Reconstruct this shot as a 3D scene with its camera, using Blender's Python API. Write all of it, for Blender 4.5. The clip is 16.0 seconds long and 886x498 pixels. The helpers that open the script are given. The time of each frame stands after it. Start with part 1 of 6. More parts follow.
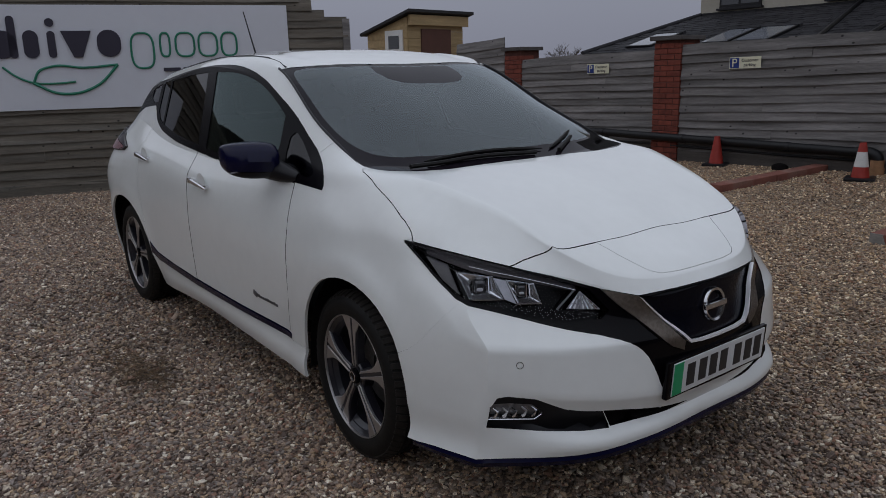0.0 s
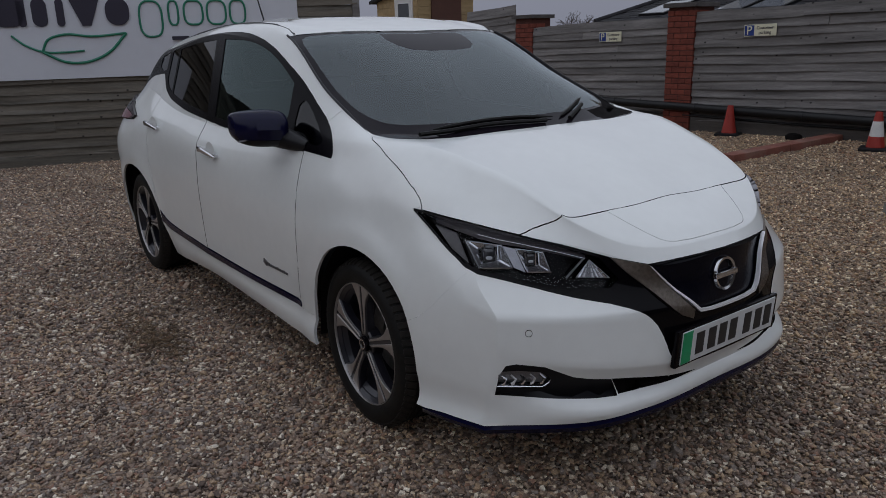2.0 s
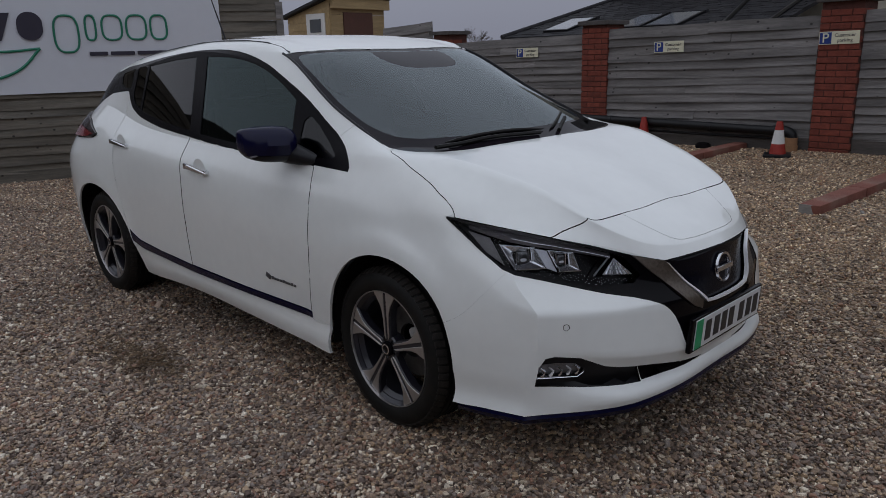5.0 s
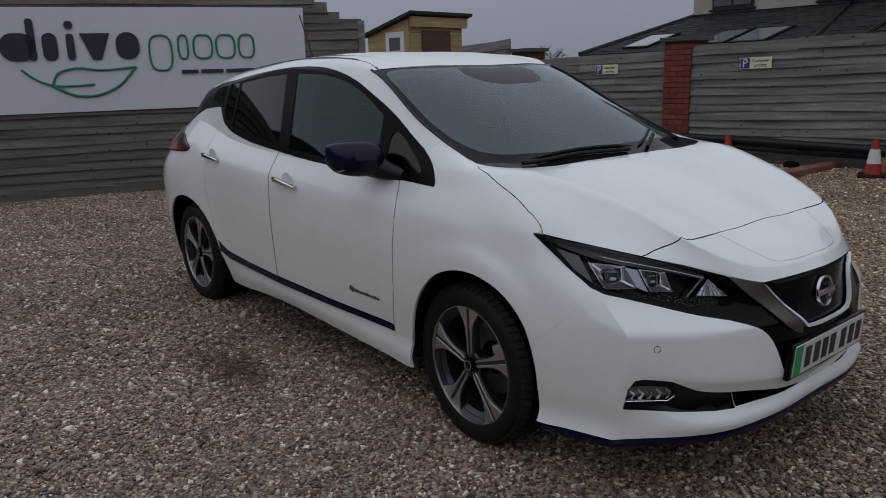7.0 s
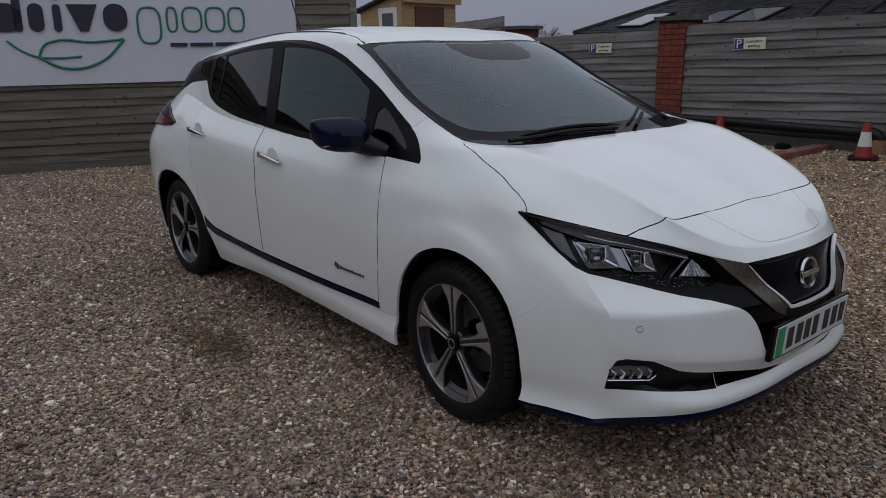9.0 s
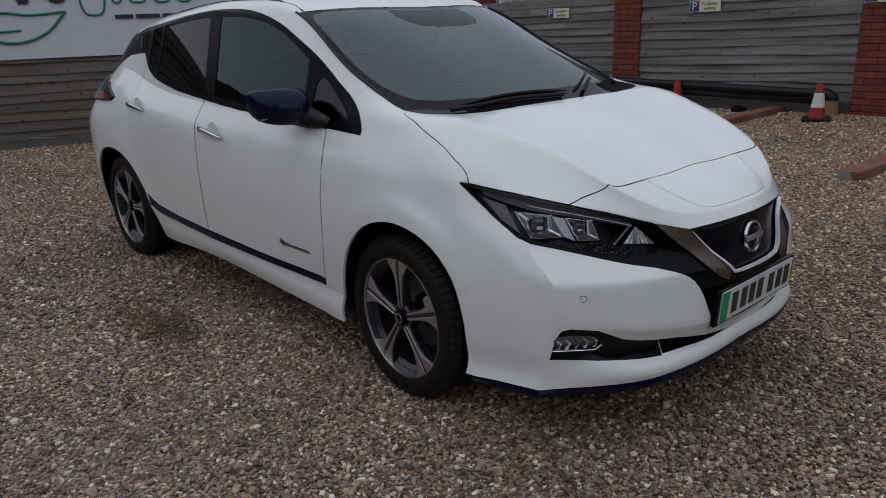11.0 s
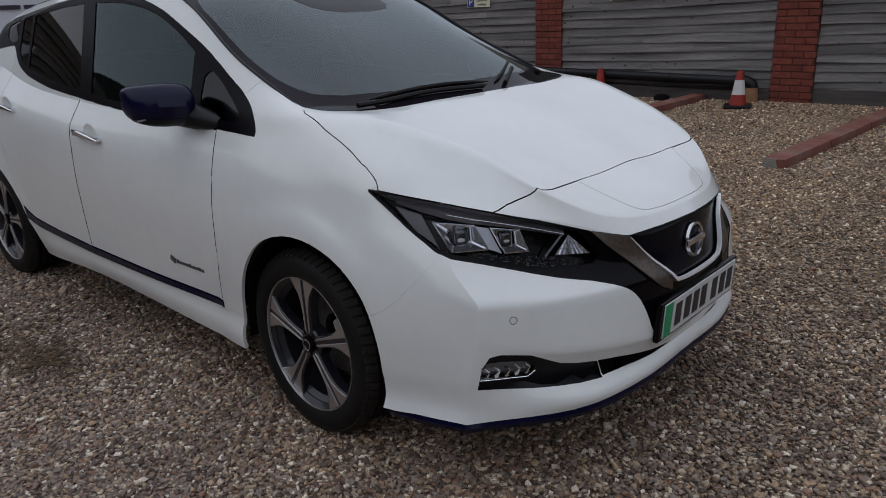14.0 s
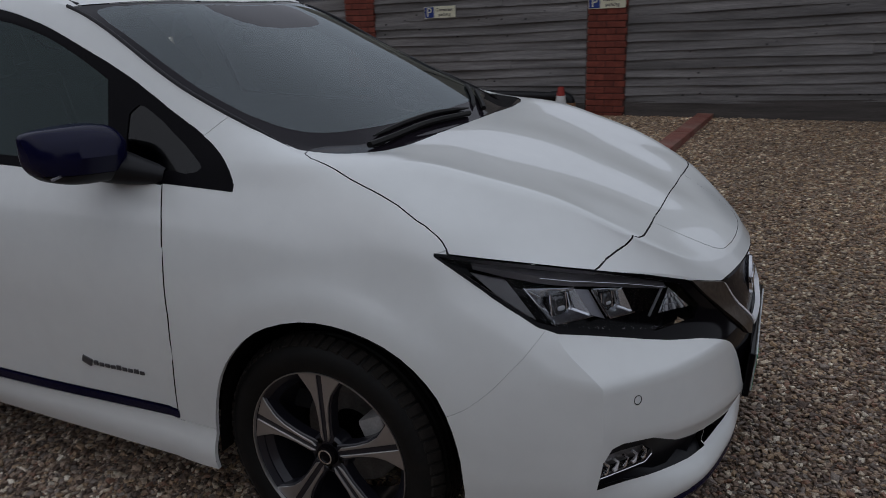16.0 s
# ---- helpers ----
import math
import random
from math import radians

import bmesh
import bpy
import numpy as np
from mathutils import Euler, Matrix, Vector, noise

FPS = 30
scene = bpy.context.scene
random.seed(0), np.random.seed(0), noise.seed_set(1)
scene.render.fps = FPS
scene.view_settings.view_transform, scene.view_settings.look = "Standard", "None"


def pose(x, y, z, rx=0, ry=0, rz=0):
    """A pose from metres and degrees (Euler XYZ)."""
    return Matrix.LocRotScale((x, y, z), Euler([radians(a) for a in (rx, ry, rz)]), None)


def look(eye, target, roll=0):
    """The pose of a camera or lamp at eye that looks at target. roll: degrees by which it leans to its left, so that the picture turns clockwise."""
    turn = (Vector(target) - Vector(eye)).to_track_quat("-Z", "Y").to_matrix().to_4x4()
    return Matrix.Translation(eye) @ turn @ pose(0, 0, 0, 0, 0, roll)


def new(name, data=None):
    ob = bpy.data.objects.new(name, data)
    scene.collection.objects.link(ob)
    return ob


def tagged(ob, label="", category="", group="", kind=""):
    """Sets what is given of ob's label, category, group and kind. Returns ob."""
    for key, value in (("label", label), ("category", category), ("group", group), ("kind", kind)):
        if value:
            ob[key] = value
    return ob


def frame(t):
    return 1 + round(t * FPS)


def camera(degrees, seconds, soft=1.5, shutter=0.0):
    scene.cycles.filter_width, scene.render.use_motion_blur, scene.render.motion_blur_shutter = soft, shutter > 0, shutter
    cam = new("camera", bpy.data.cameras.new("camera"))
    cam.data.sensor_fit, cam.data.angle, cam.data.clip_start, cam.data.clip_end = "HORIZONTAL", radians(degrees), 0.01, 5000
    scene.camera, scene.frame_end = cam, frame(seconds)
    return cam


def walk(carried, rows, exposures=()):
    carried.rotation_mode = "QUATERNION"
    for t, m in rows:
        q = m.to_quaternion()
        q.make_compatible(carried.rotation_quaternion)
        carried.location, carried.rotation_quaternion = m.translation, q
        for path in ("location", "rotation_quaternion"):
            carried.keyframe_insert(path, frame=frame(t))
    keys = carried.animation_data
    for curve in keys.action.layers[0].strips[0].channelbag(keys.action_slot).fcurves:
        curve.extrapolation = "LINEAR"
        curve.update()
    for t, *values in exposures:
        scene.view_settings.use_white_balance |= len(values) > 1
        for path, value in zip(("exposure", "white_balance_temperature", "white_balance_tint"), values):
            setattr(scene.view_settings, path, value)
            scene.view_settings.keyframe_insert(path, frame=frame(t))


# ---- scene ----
cam = camera(61.4, 16.0, soft=0.75, shutter=0.35)
PATH = [
    (0, (2.278, -2.14, 1.424), (0.731, -0.961, 0.959), -1.5),
    (0.5, (2.273, -2.142, 1.421), (0.725, -0.968, 0.945), -1.4),
    (1, (2.265, -2.136, 1.413), (0.722, -0.971, 0.902), -1.3),
    (1.5, (2.266, -2.137, 1.413), (0.72, -0.986, 0.881), -1.4),
    (2, (2.278, -2.138, 1.415), (0.729, -0.993, 0.875), -1.6),
    (2.5, (2.276, -2.142, 1.417), (0.726, -0.999, 0.876), -1.9),
    (3, (2.272, -2.139, 1.417), (0.721, -0.997, 0.882), -1.9),
    (3.2, (2.271, -2.15, 1.421), (0.722, -1.003, 0.887), -1.9),
    (5.3, (2.089, -2.613, 1.441), (0.718, -1.248, 0.933), -1.5),
    (5.5, (2.086, -2.617, 1.435), (0.691, -1.272, 0.941), -1.5),
    (6, (2.077, -2.596, 1.436), (0.653, -1.272, 0.97), -1.4),
    (6.5, (2.065, -2.605, 1.438), (0.61, -1.311, 0.983), -1.6),
    (7, (2.057, -2.611, 1.436), (0.543, -1.39, 0.973), -1.7),
    (7.5, (2.044, -2.617, 1.44), (0.489, -1.449, 0.975), -1.5),
    (8, (2.046, -2.612, 1.437), (0.487, -1.456, 0.957), -1.4),
    (8.5, (2.05, -2.6, 1.43), (0.514, -1.419, 0.935), -1.2),
    (8.7, (2.057, -2.589, 1.427), (0.542, -1.384, 0.923), -1.0),
    (10.8, (2.071, -2.494, 1.425), (0.636, -1.232, 0.833), -1.8),
    (11, (2.075, -2.47, 1.419), (0.655, -1.195, 0.821), -1.9),
    (11.5, (2.109, -2.395, 1.419), (0.742, -1.069, 0.808), -2.5),
    (12, (2.124, -2.302, 1.408), (0.776, -0.97, 0.771), -3.0),
    (12.5, (2.154, -2.215, 1.408), (0.726, -0.976, 0.755), -5.1),
    (13, (2.164, -2.175, 1.406), (0.797, -0.869, 0.753), -4.6),
    (13.5, (2.084, -2.175, 1.392), (0.767, -0.823, 0.73), -3.0),
    (14, (1.879, -2.202, 1.388), (0.595, -0.802, 0.764), -2.2),
    (14.5, (1.67, -2.184, 1.376), (0.468, -0.733, 0.705), -0.7),
    (15, (1.452, -2.082, 1.393), (0.245, -0.642, 0.708), -2.7),
    (15.5, (1.23, -2.147, 1.394), (0.202, -0.55, 0.766), -3.1),
    (16, (0.978, -2.23, 1.397), (0.188, -0.493, 0.797), -1.8),
]
EXPOSURES = [(0, -0.15), (3, -0.15), (5.5, -0.08), (8.5, -0.08), (11, 0.0), (14, 0.05), (15, -0.1), (16, -0.36)]
walk(cam, [(t, look(eye, target, roll)) for t, eye, target, roll in PATH], EXPOSURES)

# ---- light ----
world = bpy.data.worlds.new("overcast")
scene.world = world
world.use_nodes = True
wn, wl = world.node_tree.nodes, world.node_tree.links
wn.clear()
w_out = wn.new("ShaderNodeOutputWorld")
w_bg = wn.new("ShaderNodeBackground")
w_sky = wn.new("ShaderNodeTexSky")
w_sky.sky_type, w_sky.sun_disc = "NISHITA", False
w_sky.sun_elevation, w_sky.sun_rotation = radians(48), radians(200)
w_sky.dust_density = 6.0
w_co = wn.new("ShaderNodeTexCoord")
w_sep = wn.new("ShaderNodeSeparateXYZ")
w_ramp = wn.new("ShaderNodeValToRGB")            # overcast: three times brighter overhead than at the horizon
w_ramp.color_ramp.elements[0].color = (0.240, 0.252, 0.316, 1)
w_ramp.color_ramp.elements[1].color = (0.640, 0.702, 0.835, 1)
w_cl = wn.new("ShaderNodeTexNoise")
w_cl.inputs["Scale"].default_value, w_cl.inputs["Detail"].default_value = 1.6, 5
w_cm = wn.new("ShaderNodeMapRange")
w_cm.inputs["To Min"].default_value, w_cm.inputs["To Max"].default_value = 0.90, 1.10
w_mul = wn.new("ShaderNodeMix")
w_mul.data_type, w_mul.blend_type = "RGBA", "MULTIPLY"
w_mul.inputs[0].default_value = 1.0
w_dim = wn.new("ShaderNodeMix")
w_dim.data_type, w_dim.blend_type = "RGBA", "MULTIPLY"
w_dim.inputs[0].default_value = 1.0
w_dim.inputs[7].default_value = (0.07, 0.07, 0.07, 1)
w_mix = wn.new("ShaderNodeMix")
w_mix.data_type = "RGBA"
w_mix.inputs[0].default_value = 0.06
wl.new(w_co.outputs["Generated"], w_sep.inputs[0])
wl.new(w_sep.outputs["Z"], w_ramp.inputs[0])
wl.new(w_co.outputs["Generated"], w_cl.inputs["Vector"])
wl.new(w_cl.outputs["Fac"], w_cm.inputs["Value"])
wl.new(w_ramp.outputs["Color"], w_mul.inputs[6])
wl.new(w_cm.outputs["Result"], w_mul.inputs[7])
wl.new(w_sky.outputs["Color"], w_dim.inputs[6])
wl.new(w_mul.outputs[2], w_mix.inputs[6])
wl.new(w_dim.outputs[2], w_mix.inputs[7])
wl.new(w_mix.outputs[2], w_bg.inputs["Color"])
wl.new(w_bg.outputs[0], w_out.inputs["Surface"])
w_bg.inputs["Strength"].default_value = 1.0
sun = new("sun", bpy.data.lights.new("sun", "SUN"))
sun.data.energy, sun.data.angle, sun.data.color = 0.5, radians(180), (0.97, 0.98, 1.0)
sun.matrix_world = look((0, 0, 30), (0.01, 0, 0))

# ---- materials ----
def mat(name, base, rough=0.5, metal=0.0, var=0.12, scale=6.0, bump=0.0, bscale=60.0, coat=0.0, rand=0.0,
        stretch=(1, 1, 1), spec=0.5, island=0.0, alt=None, alt_scale=1.5, alt_at=(0.55, 0.75), knots=False):
    """A surface with variation at two scales. rand, island: how far single pieces differ; alt: a second colour in large patches."""
    m = bpy.data.materials.new(name)
    m.use_nodes = True
    n, l = m.node_tree.nodes, m.node_tree.links
    b = n["Principled BSDF"]
    b.inputs["Roughness"].default_value, b.inputs["Metallic"].default_value = rough, metal
    b.inputs["Coat Weight"].default_value, b.inputs["Coat Roughness"].default_value = coat, 0.03
    b.inputs["Specular IOR Level"].default_value = spec
    co = n.new("ShaderNodeTexCoord")
    mp = n.new("ShaderNodeMapping")
    mp.inputs["Scale"].default_value = stretch
    l.new(co.outputs["Object"], mp.inputs["Vector"])
    info = n.new("ShaderNodeObjectInfo")
    if rand:
        sh = n.new("ShaderNodeVectorMath")
        sh.operation = "MULTIPLY_ADD"
        sh.inputs[1].default_value = (1, 1, 1)
        sc = n.new("ShaderNodeVectorMath")
        sc.operation = "SCALE"
        sc.inputs[0].default_value = (17.3, 9.1, 23.7)
        l.new(info.outputs["Random"], sc.inputs["Scale"])
        l.new(mp.outputs[0], sh.inputs[0])
        l.new(sc.outputs[0], sh.inputs[2])
        vec = sh.outputs[0]
    else:
        vec = mp.outputs[0]
    value = None
    for k, (s, amount) in enumerate(((scale, var), (scale * 7.3, var * 0.6))):
        t = n.new("ShaderNodeTexNoise")
        t.inputs["Scale"].default_value, t.inputs["Detail"].default_value = s, 6
        l.new(vec, t.inputs["Vector"])
        r = n.new("ShaderNodeMapRange")
        r.inputs["From Min"].default_value, r.inputs["From Max"].default_value = 0.25, 0.75
        r.inputs["To Min"].default_value, r.inputs["To Max"].default_value = 1 - amount, 1 + amount
        l.new(t.outputs["Fac"], r.inputs["Value"])
        value = times(n, l, value, r.outputs["Result"])
    for amount, source in ((rand, info.outputs["Random"]), (island, None)):
        if amount:
            r = n.new("ShaderNodeMapRange")
            r.inputs["To Min"].default_value, r.inputs["To Max"].default_value = 1 - amount, 1 + amount
            l.new(source or n.new("ShaderNodeNewGeometry").outputs["Random Per Island"], r.inputs["Value"])
            value = times(n, l, value, r.outputs["Result"])
    if knots:                                   # dark knots and nail stains
        k = n.new("ShaderNodeTexVoronoi")
        k.inputs["Scale"].default_value = 2.2
        ks = n.new("ShaderNodeMapping")
        ks.inputs["Scale"].default_value = (4.4, 0.42, 0.42)
        l.new(vec, ks.inputs["Vector"])
        l.new(ks.outputs[0], k.inputs["Vector"])
        r = n.new("ShaderNodeMapRange")
        r.inputs["From Min"].default_value, r.inputs["From Max"].default_value = 0.06, 0.13
        r.inputs["To Min"].default_value, r.inputs["To Max"].default_value = 0.12, 1.0
        l.new(k.outputs["Distance"], r.inputs["Value"])
        value = times(n, l, value, r.outputs["Result"])
    colour = n.new("ShaderNodeVectorMath")
    colour.operation = "SCALE"
    colour.inputs[0].default_value = base
    if alt:
        t = n.new("ShaderNodeTexNoise")
        t.inputs["Scale"].default_value, t.inputs["Detail"].default_value = alt_scale, 4
        l.new(vec, t.inputs["Vector"])
        r = n.new("ShaderNodeMapRange")
        r.inputs["From Min"].default_value, r.inputs["From Max"].default_value = alt_at
        l.new(t.outputs["Fac"], r.inputs["Value"])
        x = n.new("ShaderNodeMix")
        x.data_type = "RGBA"
        x.inputs[6].default_value, x.inputs[7].default_value = (*base, 1), (*alt, 1)
        l.new(r.outputs["Result"], x.inputs[0])
        l.new(x.outputs[2], colour.inputs[0])
    l.new(value, colour.inputs["Scale"])
    l.new(colour.outputs[0], b.inputs["Base Color"])
    if bump:
        t = n.new("ShaderNodeTexNoise")
        t.inputs["Scale"].default_value, t.inputs["Detail"].default_value = bscale, 8
        l.new(vec, t.inputs["Vector"])
        p = n.new("ShaderNodeBump")
        p.inputs["Strength"].default_value, p.inputs["Distance"].default_value = bump, 0.01
        l.new(t.outputs["Fac"], p.inputs["Height"])
        l.new(p.outputs[0], b.inputs["Normal"])
    return m


def times(n, l, a, b):
    if a is None:
        return b
    m = n.new("ShaderNodeMath")
    m.operation = "MULTIPLY"
    l.new(a, m.inputs[0])
    l.new(b, m.inputs[1])
    return m.outputs[0]


def glass(name, tint, ior=1.5, coating=(1, 1, 1), rough=0.015):
    """A thin pane: tinted see-through, with the mirror of a pane on top."""
    m = bpy.data.materials.new(name)
    m.use_nodes = True
    n, l = m.node_tree.nodes, m.node_tree.links
    n.remove(n["Principled BSDF"])
    t, g, f, x = (n.new(k) for k in ("ShaderNodeBsdfTransparent", "ShaderNodeBsdfGlossy", "ShaderNodeFresnel", "ShaderNodeMixShader"))
    t.inputs["Color"].default_value = (*tint, 1)
    g.inputs["Roughness"].default_value = rough
    g.inputs["Color"].default_value = (*coating, 1)
    f.inputs["IOR"].default_value = ior
    l.new(f.outputs[0], x.inputs[0])
    l.new(t.outputs[0], x.inputs[1])
    l.new(g.outputs[0], x.inputs[2])
    l.new(x.outputs[0], n["Material Output"].inputs["Surface"])
    return m


PAINT = mat("pearl_white_paint", (0.792, 0.808, 0.788), 0.40, 0, 0.03, 2.6, coat=1.0)
NAVY = mat("navy_gloss", (0.004, 0.0042, 0.026), 0.2, 0.0, 0.1, 5, spec=0.22, coat=0.04)
GLOSS_BLACK = mat("gloss_black", (0.003, 0.0025, 0.0035), 0.10, 0, 0.1, 5, spec=0.12)
SATIN_BLACK = mat("satin_black", (0.008, 0.008, 0.010), 0.42, 0, 0.15, 8, bump=0.03, bscale=900, spec=0.3)
PIANO_BLACK = mat("piano_black", (0.003, 0.0025, 0.0038), 0.25, 0, 0.1, 8, spec=0.06)
FRIT = mat("frit_black", (0.012, 0.0095, 0.013), 0.06, 0, 0.1, 8, spec=0.085)
RUBBER = mat("tyre_rubber", (0.0085, 0.008, 0.0075), 0.58, 0, 0.3, 14, bump=0.08, bscale=500, spec=0.2, alt=(0.013, 0.011, 0.009), alt_scale=9)
TREAD = mat("dusty_tread", (0.018, 0.015, 0.0125), 0.7, 0, 0.4, 30, bump=0.15, bscale=300, spec=0.25)
LINER = mat("arch_liner", (0.006, 0.005, 0.005), 0.9, 0, 0.3, 20, bump=0.1, bscale=150, spec=0.08)
CHROME = mat("chrome", (0.80, 0.80, 0.82), 0.08, 1.0, 0.03, 8)
DULL_CHROME = mat("dull_chrome", (0.62, 0.62, 0.64), 0.14, 1.0, 0.03, 8)
CALIPER = mat("caliper_alloy", (0.50, 0.49, 0.48), 0.5, 0.4, 0.2, 25)
SMOKED_CHROME = mat("smoked_reflector", (0.32, 0.32, 0.34), 0.3, 0.8, 0.1, 30)
FOOT_BOARD = mat("foot_board", (0.075, 0.066, 0.060), 0.85, 0, 0.35, 3, bump=0.4, bscale=26, stretch=(0.6, 9, 9))
DARK_BOARD = mat("dark_board", (0.055, 0.048, 0.042), 0.9, 0, 0.2, 2)
DARK_CHROME = mat("smoked_chrome", (0.165, 0.142, 0.122), 0.40, 1.0, 0.3, 90, bump=0.25, bscale=420)
ALLOY = mat("machined_alloy", (0.53, 0.515, 0.51), 0.42, 1.0, 0.05, 40)
FIN = mat("bright_reflector", (0.88, 0.88, 0.90), 0.35, 0.35, 0.03, 30)
BEZEL = mat("satin_chrome", (0.78, 0.79, 0.82), 0.24, 1.0, 0.03, 30)
ALLOY_DARK = mat("alloy_dark_paint", (0.0155, 0.015, 0.021), 0.32, 0.2, 0.1, 20, coat=0.4)
BRAKE = mat("brake_iron", (0.16, 0.155, 0.15), 0.45, 0.8, 0.3, 25)
CABIN = mat("cabin_trim", (0.018, 0.018, 0.020), 0.8, 0, 0.15, 12, bump=0.05, bscale=400)
WINDSCREEN = glass("windscreen_glass", (0.50, 0.59, 0.58), 1.76, (0.86, 0.94, 0.97))
SIDE_GLASS = glass("side_glass", (0.26, 0.34, 0.33), 1.47, (0.80, 0.98, 0.98))
PRIVACY = glass("privacy_glass", (0.05, 0.05, 0.055), 1.42, (1, 1, 1), 0.02)
LENS = glass("lamp_lens", (0.95, 0.96, 0.97), 1.2)
SMOKED_RED = mat("smoked_red", (0.014, 0.007, 0.009), 0.15, 0, 0.15, 18, spec=0.25)
RED_LENS = mat("red_lens", (0.15, 0.007, 0.013), 0.10, 0, 0.15, 18, coat=0.3)
PLATE_WHITE = mat("plate_white", (0.62, 0.63, 0.63), 0.35, 0, 0.03, 20)
PLATE_GREEN = mat("plate_green", (0.01, 0.30, 0.12), 0.35, 0, 0.05, 20)
PLATE_BLACK = mat("plate_black", (0.02, 0.02, 0.022), 0.4, 0, 0.05, 20)
GRILLE = mat("grille_mesh", (0.0025, 0.0025, 0.006), 0.2, 0, 0.2, 60, bump=0.10, bscale=90, spec=0.12)

FENCE_WOOD = mat("weathered_board", (0.142, 0.133, 0.128), 0.85, 0, 0.38, 2.2, bump=0.45, bscale=26, rand=0.16, stretch=(0.6, 9, 9),
                 alt=(0.245, 0.232, 0.226), alt_scale=0.9, alt_at=(0.45, 0.75), knots=True)
WALL_WOOD = mat("brown_weathered_board", (0.120, 0.103, 0.082), 0.85, 0, 0.36, 2.2, bump=0.45, bscale=26, rand=0.18, stretch=(0.6, 9, 9),
                alt=(0.155, 0.145, 0.125), alt_scale=0.9, alt_at=(0.45, 0.75), knots=True)
BRICK = mat("red_brick", (0.172, 0.040, 0.025), 0.9, 0, 0.30, 9, bump=0.5, bscale=120, rand=0.17)
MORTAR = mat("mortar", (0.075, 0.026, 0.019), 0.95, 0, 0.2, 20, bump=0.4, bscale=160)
CAP_STONE = mat("cap_stone", (0.075, 0.068, 0.066), 0.9, 0, 0.25, 8, bump=0.4, bscale=90)
KERB = mat("red_kerb", (0.180, 0.064, 0.045), 0.9, 0, 0.22, 7, bump=0.35, bscale=150, alt=(0.20, 0.14, 0.11), alt_scale=3, alt_at=(0.55, 0.8))
CONCRETE = mat("concrete", (0.26, 0.245, 0.225), 0.92, 0, 0.2, 10, bump=0.5, bscale=120)
SIGN_WHITE = mat("sign_panel_white", (0.60, 0.615, 0.665), 0.4, 0, 0.03, 1.2)
SIGN_DARK = mat("sign_dark", (0.022, 0.018, 0.035), 0.4, 0, 0.05, 3)
SIGN_GREEN = mat("sign_green", (0.007, 0.17, 0.098), 0.4, 0, 0.05, 3)
SIGN_BLUE = mat("sign_blue", (0.015, 0.04, 0.20), 0.4, 0, 0.05, 9)
SIGN_CREAM = mat("sign_cream", (0.66, 0.64, 0.48), 0.45, 0, 0.05, 9)
CONE_RED = mat("cone_red", (0.30, 0.024, 0.015), 0.55, 0, 0.15, 12, bump=0.1, bscale=80)
CONE_WHITE = mat("cone_white", (0.62, 0.62, 0.60), 0.5, 0, 0.1, 12)
PIPE_BLACK = mat("pipe_black", (0.007, 0.007, 0.008), 0.45, 0, 0.2, 10, spec=0.3)
CLAY = mat("clay", (0.30, 0.16, 0.08), 0.85, 0, 0.2, 14, bump=0.3, bscale=90)
SHED_WOOD = mat("yellow_shed_board", (0.36, 0.26, 0.135), 0.8, 0, 0.2, 2.5, bump=0.3, bscale=30, rand=0.12, stretch=(0.5, 5, 5))
SHED_DOOR = mat("brown_door", (0.085, 0.034, 0.024), 0.6, 0, 0.15, 4, bump=0.1, bscale=40)
FELT = mat("roof_felt", (0.022, 0.022, 0.024), 0.9, 0, 0.3, 9, bump=0.4, bscale=150)
WINDOW_WHITE = mat("window_white", (0.66, 0.66, 0.65), 0.4, 0, 0.04, 8)
DARK_PANE = mat("dark_pane", (0.02, 0.024, 0.03), 0.04, 0, 0.1, 2, spec=0.8)
# paler than the dark pane: reflected sky put into the base colour
SKY_PANE = mat("sky_pane", (0.15, 0.16, 0.18), 0.12, 0, 0.15, 2, spec=0.8)
RENDERED = mat("cream_render", (0.36, 0.335, 0.28), 0.9, 0, 0.1, 1.2, bump=0.3, bscale=60)
SLATE = mat("slate", (0.030, 0.029, 0.032), 0.8, 0, 0.3, 3, bump=0.3, bscale=50, rand=0.2, island=0.35, spec=0.15)
BARK = mat("bark", (0.07, 0.058, 0.05), 0.9, 0, 0.3, 12, bump=0.4, bscale=60)
LENS_SOLID = mat("frosted_lens", (0.62, 0.64, 0.68), 0.18, 0, 0.05, 40, coat=0.6)
BADGE = mat("dark_badge", (0.12, 0.12, 0.13), 0.3, 0.7, 0.2, 60)

# ---- mesh helpers ----
def mesh_of(name, verts, faces, material, smooth=False):
    me = bpy.data.meshes.new(name)
    me.from_pydata([tuple(v) for v in verts], [], faces)
    for m in material if isinstance(material, (list, tuple)) else (material,):
        me.materials.append(m)
    if smooth:
        me.polygons.foreach_set("use_smooth", [True] * len(me.polygons))
    me.update()
    return me


def part(name, bm, material, parent=None, label="", smooth=True, at=None):
    """Links a bmesh as one mesh object under a thing or a part."""
    me = bpy.data.meshes.new(name)
    bmesh.ops.recalc_face_normals(bm, faces=bm.faces[:])
    bm.to_mesh(me)
    bm.free()
    me.materials.append(material)
    if smooth:
        me.polygons.foreach_set("use_smooth", [True] * len(me.polygons))
        me.set_sharp_from_angle(angle=radians(35))
    ob = new(name, me)
    if at is not None:
        ob.matrix_basis = at
    ob.parent = parent
    return tagged(ob, label)


def thing(name, label, category, group="", m=None, kind=""):
    ob = new(name)
    ob.empty_display_size = 0.2
    if m is not None:
        ob.matrix_basis = m
    return tagged(ob, label, category, group, kind)


